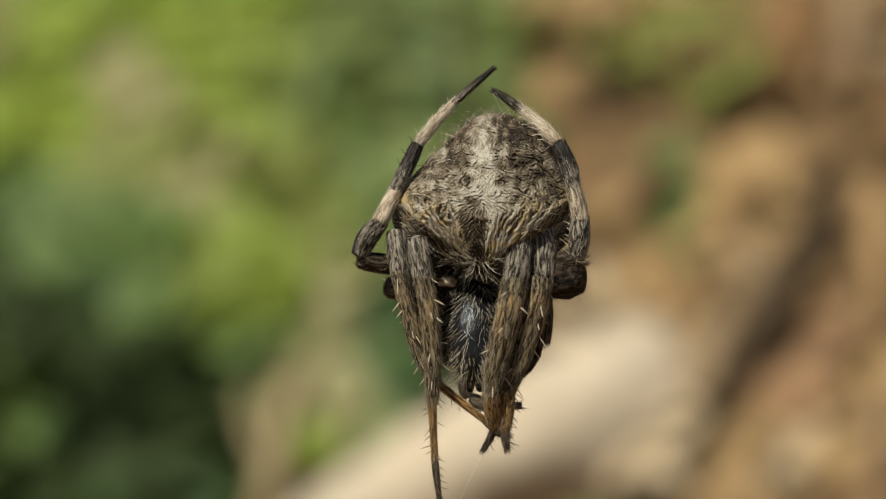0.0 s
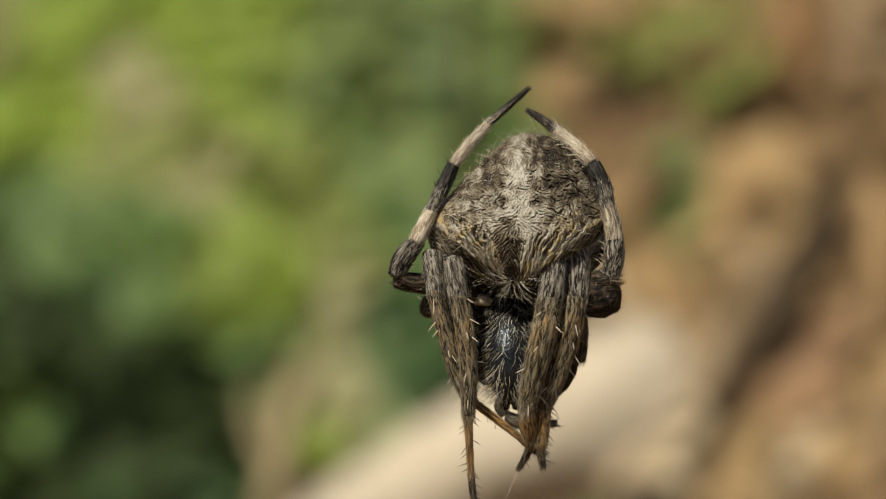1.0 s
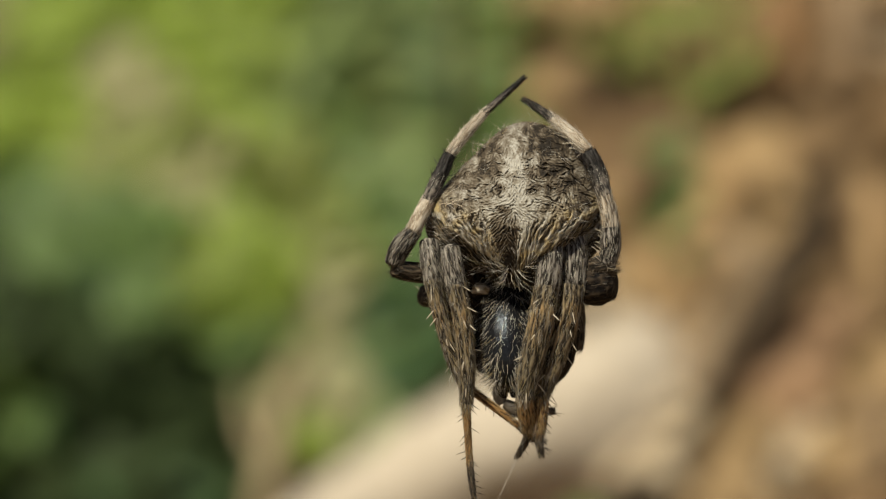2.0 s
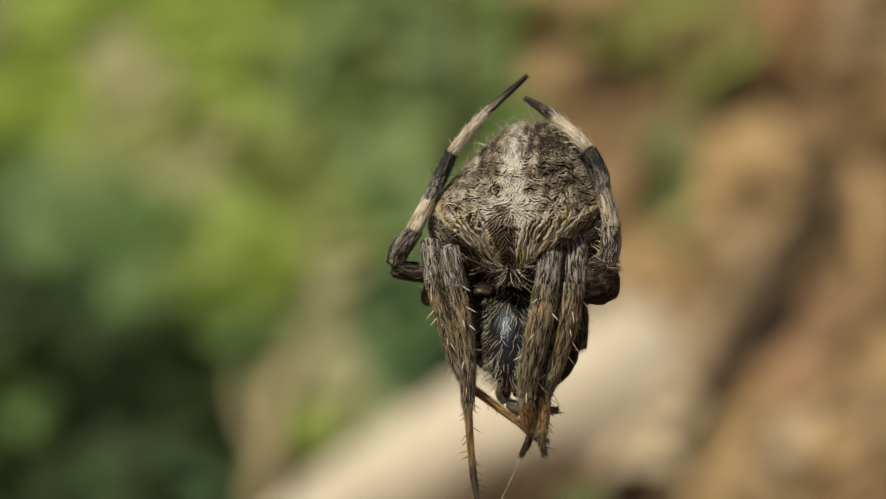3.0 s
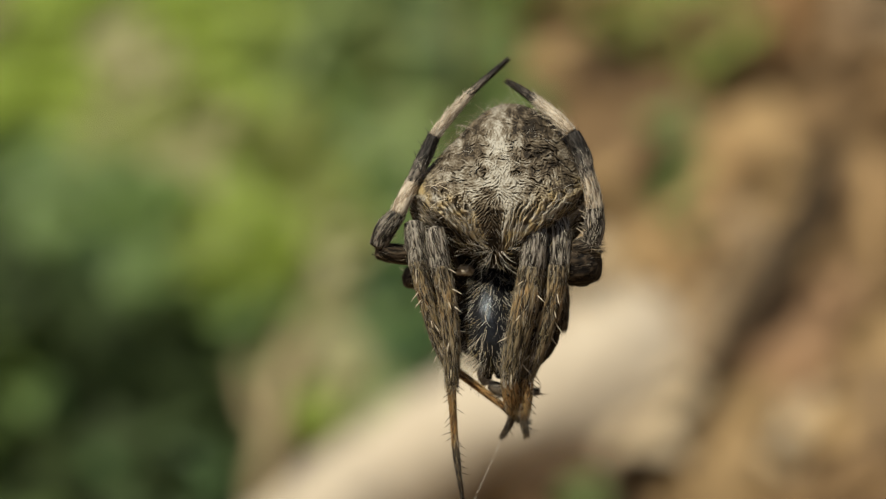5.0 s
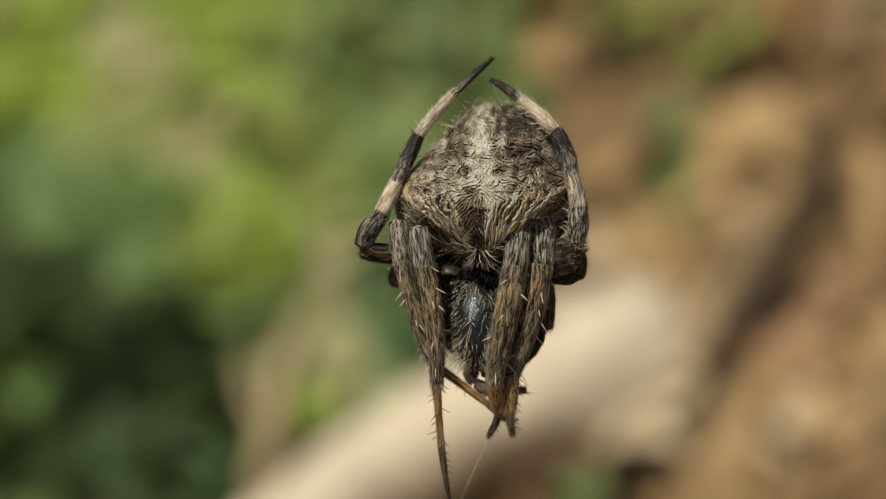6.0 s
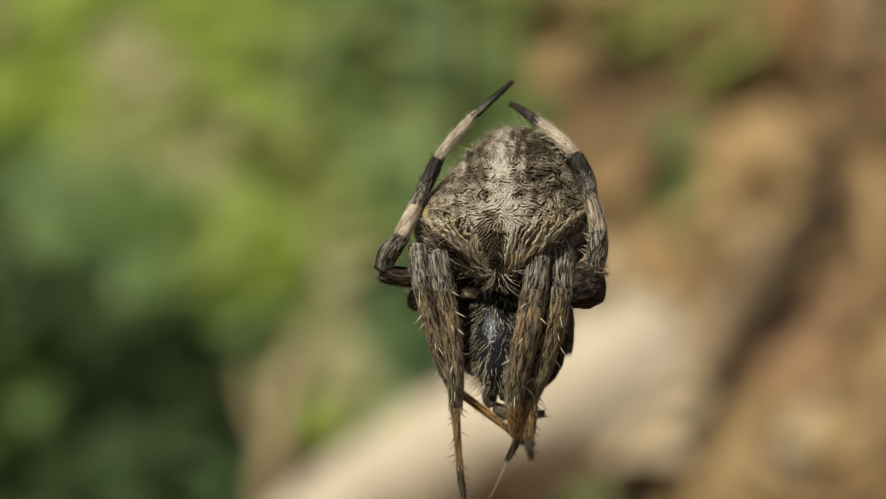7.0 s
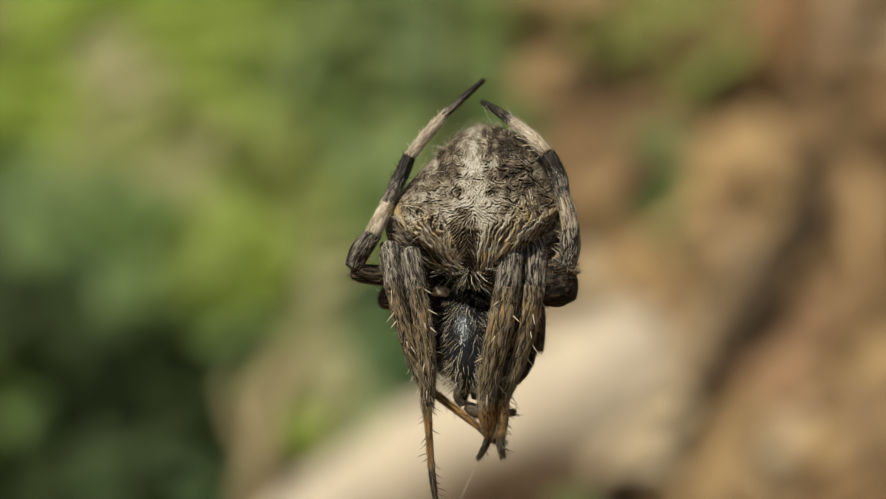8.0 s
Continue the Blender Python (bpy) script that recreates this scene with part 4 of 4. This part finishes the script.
# green growth: leaf colours of each shrub, placed to fit the camera's view
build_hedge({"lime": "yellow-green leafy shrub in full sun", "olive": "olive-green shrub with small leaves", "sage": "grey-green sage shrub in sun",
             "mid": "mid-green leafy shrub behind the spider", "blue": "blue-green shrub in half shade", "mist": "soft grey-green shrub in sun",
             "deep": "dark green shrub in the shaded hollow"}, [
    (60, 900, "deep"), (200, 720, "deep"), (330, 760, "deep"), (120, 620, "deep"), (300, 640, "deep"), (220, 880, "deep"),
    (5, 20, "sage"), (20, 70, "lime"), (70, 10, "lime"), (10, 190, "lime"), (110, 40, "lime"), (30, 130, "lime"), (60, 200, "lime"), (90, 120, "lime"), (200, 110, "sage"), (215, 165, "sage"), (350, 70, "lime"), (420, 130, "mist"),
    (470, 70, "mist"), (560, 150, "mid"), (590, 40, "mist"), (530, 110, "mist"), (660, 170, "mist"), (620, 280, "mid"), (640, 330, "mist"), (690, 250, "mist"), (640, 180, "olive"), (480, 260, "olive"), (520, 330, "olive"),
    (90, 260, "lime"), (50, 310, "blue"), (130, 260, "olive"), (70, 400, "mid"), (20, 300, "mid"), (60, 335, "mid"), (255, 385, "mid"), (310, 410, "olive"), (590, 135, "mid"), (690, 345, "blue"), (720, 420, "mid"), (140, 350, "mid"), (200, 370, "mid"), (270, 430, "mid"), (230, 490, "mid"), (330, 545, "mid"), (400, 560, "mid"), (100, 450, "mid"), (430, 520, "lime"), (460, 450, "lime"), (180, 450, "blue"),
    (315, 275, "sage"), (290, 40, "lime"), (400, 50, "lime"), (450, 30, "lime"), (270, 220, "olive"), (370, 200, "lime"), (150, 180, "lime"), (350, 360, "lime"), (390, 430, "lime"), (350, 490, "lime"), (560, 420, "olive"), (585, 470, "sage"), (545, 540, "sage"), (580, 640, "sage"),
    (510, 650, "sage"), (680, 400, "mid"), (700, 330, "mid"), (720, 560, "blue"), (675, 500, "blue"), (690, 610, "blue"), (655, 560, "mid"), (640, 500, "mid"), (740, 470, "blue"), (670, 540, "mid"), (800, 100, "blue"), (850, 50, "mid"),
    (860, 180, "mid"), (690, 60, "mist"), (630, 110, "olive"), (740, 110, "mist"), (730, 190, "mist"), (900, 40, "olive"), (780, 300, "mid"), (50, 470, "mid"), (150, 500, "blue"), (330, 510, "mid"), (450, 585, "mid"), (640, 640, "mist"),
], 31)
build_shrub("low yellow-green seedling at the foot of the branch", "lime", [(560, 745, 0.66, 28, 4)], 0.016, 38, M_STEM)
build_shrub("small green seedling below the fallen branch", "mid", [(1030, 892, 0.62, 22, 3)], 0.012, 39, M_STEM)
build_shrub("olive-green weed at the hollow's edge", "olive", [(5, 770, 0.74, 40, 5)], 0.02, 42, M_STEM)
build_shrub("olive sprig growing out of the bank", "olive", [(1040, 30, 0.725, 80, 5), (1140, 40, 0.725, 110, 6), (1270, 90, 0.725, 90, 5), (1330, 40, 0.725, 60, 2)], 0.018, 40, M_STEM)

def build_branch(name, label, category, spots, radii, material, seed, stubs=()):
    ob = new(name, stick(name, spots, radii, material, 18, 0.22, seed))
    for spots2, radii2 in stubs:
        attach("side_branch", stick("side_branch", spots2, radii2, material, 10, 0.2, seed + 1), ob)
    return tagged(ob, label, category)


build_shrub("thin green shoot beside the weathered branch", "mid", [(1200, 230, 0.71, 40, 3), (1192, 330, 0.70, 45, 3), (1185, 400, 0.70, 25, 1)], 0.013, 44, M_STEM)
build_branch("fallen_branch", "thick bleached fallen branch lying on the bank", "branch",
             [Vector((-0.55, 0.78, bank_height(-0.55, 0.78) + 0.008)), Vector((-0.30, 0.695, 0.325)), far(380, 1080, 0.64), far(645, 880, 0.66), on_bank(852, 753, 0.026), on_bank(1040, 690, 0.016), on_bank(1130, 612, 0.0), on_bank(1185, 520, -0.012), on_bank(1240, 420, -0.03)],
             [0.012, 0.015, 0.016, 0.0175, 0.0195, 0.0240, 0.0195, 0.013, 0.008], M_WOOD, 1.0,
             [([on_bank(1040, 760, 0.010), on_bank(1130, 690, 0.012), on_bank(1180, 640, 0.004)], [0.006, 0.008, 0.005])])
build_branch("fallen_branch", "weathered tan branch lying up the bank", "branch",
             [on_bank(1090, 640, -0.004), on_bank(1160, 545, 0.004), on_bank(1225, 430, 0.010), on_bank(1275, 330, 0.010), on_bank(1305, 240, 0.010), on_bank(1330, 140, 0.004)],
             [0.012, 0.0135, 0.0125, 0.0110, 0.0095, 0.0060], M_WEATHERED, 5.0,
             [([on_bank(1262, 350, 0.012), on_bank(1300, 300, 0.024), on_bank(1345, 270, 0.028)], [0.005, 0.0042, 0.002]), ([on_bank(1215, 450, 0.012), on_bank(1180, 400, 0.022), on_bank(1165, 350, 0.026)], [0.004, 0.0032, 0.0016])])
build_branch("dark_branch", "dark bark-covered branch leaning on the bank", "branch",
             [on_bank(1090, 960, -0.002), on_bank(1175, 800, 0.020), on_bank(1240, 690, 0.022), on_bank(1298, 590, 0.026), on_bank(1340, 530, 0.028), on_bank(1395, 430, 0.028), on_bank(1440, 340, 0.024), on_bank(1480, 230, 0.002)],
             [0.0012, 0.0018, 0.0030, 0.0062, 0.0080, 0.0060, 0.0056, 0.0032], M_BARK, 2.0,
             [([on_bank(1440, 340, 0.022), on_bank(1505, 410, 0.016), on_bank(1522, 530, 0.006)], [0.0025, 0.0032, 0.002])])
build_branch("twig", "thin dark twig standing in the growth", "twig",
             [far(802, -80, 0.70), far(806, 60, 0.70), far(800, 240, 0.71), far(790, 420, 0.72), on_bank(786, 640, -0.004)], [0.002, 0.002, 0.0024, 0.0026, 0.0028], M_BARK, 3.0)
build_branch("dry_stalk", "upright straw-coloured dry stalk", "stalk",
             [Vector((-0.075, 0.72, bank_height(-0.075, 0.72) - 0.005)), Vector((-0.068, 0.68, 0.34)), far(452, 960, 0.66), far(475, 800, 0.66), far(496, 680, 0.67), far(522, 560, 0.69)], [0.0046, 0.0044, 0.0040, 0.0040, 0.0034, 0.002], M_STRAW, 4.0,
             [([far(470, 790, 0.66), far(435, 720, 0.665), far(425, 650, 0.67)], [0.002, 0.0022, 0.001]), ([far(488, 690, 0.67), far(530, 640, 0.675), far(545, 590, 0.68)], [0.0018, 0.002, 0.001])])
for label, material, spots, radii in (
        ("orange-brown dry stalk standing on the bank", M_RUST, ((1372, -90), (1392, 60), (1400, 170)), (0.0045, 0.0055, 0.004)),
        ("bleached dry stalk standing on the bank", M_PINK, ((1478, -90), (1496, 60), (1490, 190)), (0.005, 0.006, 0.004)),
        ("straw-coloured dry stalk leaning on the bank", M_WEATHERED, ((1562, 600), (1548, 430), (1530, 280)), (0.0045, 0.0050, 0.003)),
        ("bleached dry stalk leaning over the litter", M_PINK, ((1470, 960), (1535, 800), (1560, 640)), (0.004, 0.0048, 0.003))):
    build_branch("dry_stalk", label, "stalk", [on_bank(x, y, -0.002 if y == max(spots, key=lambda p: p[1])[1] else 0.020) for x, y in spots], radii, material, spots[0][0],
                 [([on_bank(*spots[1], 0.020), on_bank(spots[1][0] + 30, spots[1][1] - 60, 0.030), on_bank(spots[1][0] + 36, spots[1][1] - 110, 0.034)], [0.0022, 0.0018, 0.0008])])
# dry leaves on the bank, placed to fit the camera's view, by kind: tan, brown, russet, grey, cream
build_leaf_litter([
    (960, 100, 0), (1090, 150, 5), (1070, 190, 1), (1130, 190, 1), (1120, 130, 2), (1020, 40, 0), (1110, 60, 0), (1030, 130, 1), (1000, 250, 1), (1130, 290, 0), (1200, 150, 0), (1330, 220, 0), (1250, 330, 0), (1300, 60, 1), (1310, 310, 0), (1380, 380, 0), (1400, 250, 0), (1350, 450, 0), (1420, 80, 1), (1430, 10, 1), (1490, 30, 1),
    (1550, 70, 5), (1500, 90, 3), (1540, 150, 3), (1490, 230, 1), (1450, 170, 1), (1535, 200, 1), (1545, 300, 0),  (1540, 400, 1), (1515, 480, 1), (1420, 560, 2), (1340, 620, 2), (1250, 740, 4), (1330, 700, 0),
    # the umber spots around (1000, 820) stand in for the branch's shadow
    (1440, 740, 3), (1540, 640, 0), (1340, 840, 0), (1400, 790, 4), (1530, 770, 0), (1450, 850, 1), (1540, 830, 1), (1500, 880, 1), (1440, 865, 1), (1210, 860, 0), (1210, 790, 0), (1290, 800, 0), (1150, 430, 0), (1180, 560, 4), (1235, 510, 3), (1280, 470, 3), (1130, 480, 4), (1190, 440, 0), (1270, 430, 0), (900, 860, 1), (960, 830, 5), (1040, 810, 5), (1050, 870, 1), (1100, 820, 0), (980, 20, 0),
], 41)

# broad bleached leaves along the foot of the fallen branch
PALE_LEAF = leaf_mesh("dry_leaf", M_DRY[4], 0.4, 0.15, 0.1, 0.04)
for x, y, size, spin in ((1105, 738, 150, 30), (1155, 668, 130, 10), (1075, 775, 150, 70), (1140, 780, 140, -20), (1185, 715, 140, 50)):
    p = on_bank(x, y, 0.030)
    pale = tagged(new("dry_leaf", PALE_LEAF), "broad bleached cream dry leaf under the fallen branch", "dry leaf", "dry leaves on the bank")
    pale.matrix_basis = oriented(p, Vector((-0.3, -0.7, 0.7)), spin, size / REACH * p.y) @ pose(-0.5, 0, 0)
    attach("stalk", STALK, pale)
# dark leaves added in place of shade below the fallen branch
SHADE_LEAF = leaf_mesh("dry_leaf", M_DRY[5], 0.42, 0.2, 0.15, 0.04)
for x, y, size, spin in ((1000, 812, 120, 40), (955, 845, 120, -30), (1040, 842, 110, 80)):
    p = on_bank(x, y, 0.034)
    shade_leaf = tagged(new("dry_leaf", SHADE_LEAF), "dark umber dry leaf below the fallen branch", "dry leaf", "dry leaves on the bank")
    shade_leaf.matrix_basis = oriented(p, Vector((-0.2, -0.8, 0.5)), spin, size / REACH * p.y) @ pose(-0.5, 0, 0)
    attach("stalk", STALK, shade_leaf)



# ---- movement: the spider sways in the air ----
def motions():
    rows = [
        (0.0, pose(0.001450, 0.092214, 0.600487, 0.59, 0.00, 0.12)),
        (0.1, pose(0.001389, 0.092210, 0.600439, 0.54, -0.06, -0.48)),
        (0.2, pose(0.001724, 0.092205, 0.600580, 0.51, -0.12, -1.09)),
        (0.3, pose(0.001655, 0.092202, 0.600520, 0.46, -0.18, -1.69)),
        (0.4, pose(0.001793, 0.092196, 0.600636, 0.43, -0.24, -2.30)),
        (0.5, pose(0.001599, 0.092193, 0.600422, 0.39, -0.30, -2.91)),
        (0.6, pose(0.001938, 0.092359, 0.600189, 0.46, -0.27, -2.52)),
        (0.7, pose(0.002233, 0.092522, 0.600150, 0.54, -0.25, -2.13)),
        (0.8, pose(0.002300, 0.092689, 0.599828, 0.61, -0.22, -1.74)),
        (0.9, pose(0.002393, 0.092853, 0.599822, 0.69, -0.20, -1.36)),
        (1.0, pose(0.002840, 0.093021, 0.599687, 0.76, -0.18, -0.97)),
        (1.1, pose(0.002858, 0.093081, 0.599689, 0.72, -0.23, -0.65)),
        (1.2, pose(0.002640, 0.093137, 0.599836, 0.69, -0.28, -0.33)),
        (1.3, pose(0.002703, 0.093196, 0.599878, 0.66, -0.33, -0.01)),
        (1.4, pose(0.002862, 0.093259, 0.599727, 0.62, -0.38, 0.30)),
        (1.5, pose(0.003250, 0.093318, 0.599788, 0.58, -0.43, 0.62)),
        (1.6, pose(0.003060, 0.093315, 0.600027, 0.59, -0.45, 0.25)),
        (1.7, pose(0.002986, 0.093315, 0.600042, 0.60, -0.49, -0.13)),
        (2.8, pose(0.003287, 0.093318, 0.599751, 0.72, -0.79, -4.22)),
        (2.9, pose(0.003264, 0.093319, 0.599736, 0.73, -0.82, -4.59)),
        (3.0, pose(0.003240, 0.093319, 0.599581, 0.75, -0.84, -4.96)),
        (3.1, pose(0.003532, 0.093305, 0.599660, 0.72, -0.79, -4.23)),
        (3.2, pose(0.003147, 0.093291, 0.599422, 0.69, -0.74, -3.50)),
        (3.3, pose(0.003294, 0.093277, 0.599486, 0.66, -0.68, -2.76)),
        (3.4, pose(0.002935, 0.093263, 0.599501, 0.65, -0.62, -2.03)),
        (3.5, pose(0.002859, 0.093249, 0.599411, 0.62, -0.57, -1.30)),
        (3.6, pose(0.002826, 0.093276, 0.599556, 0.62, -0.65, -1.52)),
        (3.7, pose(0.002570, 0.093303, 0.599546, 0.62, -0.73, -1.73)),
        (3.8, pose(0.002719, 0.093330, 0.599409, 0.62, -0.81, -1.95)),
        (3.9, pose(0.002868, 0.093357, 0.599423, 0.62, -0.89, -2.16)),
        (4.0, pose(0.002796, 0.093384, 0.599511, 0.62, -0.97, -2.38)),
        (4.1, pose(0.003116, 0.093450, 0.599420, 0.62, -0.92, -1.84)),
        (4.2, pose(0.003191, 0.093518, 0.599502, 0.63, -0.87, -1.30)),
        (4.3, pose(0.003113, 0.093585, 0.599509, 0.63, -0.81, -0.75)),
        (4.4, pose(0.002859, 0.093652, 0.599490, 0.63, -0.76, -0.21)),
        (4.5, pose(0.002892, 0.093720, 0.599569, 0.63, -0.71, 0.33)),
        (4.6, pose(0.002490, 0.093719, 0.599816, 0.64, -0.74, 0.17)),
        (4.7, pose(0.002479, 0.093718, 0.599780, 0.63, -0.77, -0.00)),
        (5.8, pose(0.001457, 0.093705, 0.599488, 0.57, -1.11, -1.83)),
        (5.9, pose(0.001710, 0.093704, 0.599452, 0.56, -1.15, -1.99)),
        (6.0, pose(0.001673, 0.093702, 0.599390, 0.57, -1.17, -2.16)),
        (6.1, pose(0.001858, 0.093670, 0.599580, 0.45, -1.13, -1.64)),
        (6.2, pose(0.001886, 0.093635, 0.599389, 0.35, -1.08, -1.12)),
        (6.3, pose(0.001763, 0.093601, 0.599374, 0.24, -1.04, -0.60)),
        (6.4, pose(0.001848, 0.093566, 0.599309, 0.13, -1.00, -0.09)),
        (6.5, pose(0.001860, 0.093533, 0.599360, 0.03, -0.95, 0.43)),
        (6.6, pose(0.001828, 0.093591, 0.599244, 0.13, -0.96, -0.08)),
        (6.7, pose(0.002227, 0.093649, 0.599294, 0.23, -0.97, -0.58)),
        (6.8, pose(0.002373, 0.093707, 0.598913, 0.33, -0.98, -1.09)),
        (6.9, pose(0.002519, 0.093767, 0.598912, 0.43, -0.99, -1.60)),
        (7.0, pose(0.002302, 0.093825, 0.599017, 0.53, -1.00, -2.10)),
        (7.1, pose(0.002085, 0.093830, 0.599064, 0.51, -0.98, -1.70)),
        (7.2, pose(0.001963, 0.093836, 0.598987, 0.49, -0.97, -1.29)),
        (7.3, pose(0.002071, 0.093843, 0.599038, 0.46, -0.96, -0.88)),
        (7.4, pose(0.001898, 0.093848, 0.598987, 0.44, -0.95, -0.48)),
        (7.5, pose(0.001944, 0.093854, 0.598992, 0.42, -0.95, -0.07)),
        (7.6, pose(0.001840, 0.093794, 0.599113, 0.36, -0.95, -0.16)),
        (7.7, pose(0.001731, 0.093735, 0.599187, 0.32, -0.96, -0.24)),
        (7.8, pose(0.001598, 0.093675, 0.599313, 0.28, -0.96, -0.32)),
        (7.9, pose(0.001477, 0.093617, 0.599311, 0.24, -0.97, -0.41)),
        (8.0, pose(0.001697, 0.093556, 0.599503, 0.19, -0.97, -0.49)),
    ]
    walk(spider, rows)
    for thread in threads:
        walk(thread, rows)


motions()
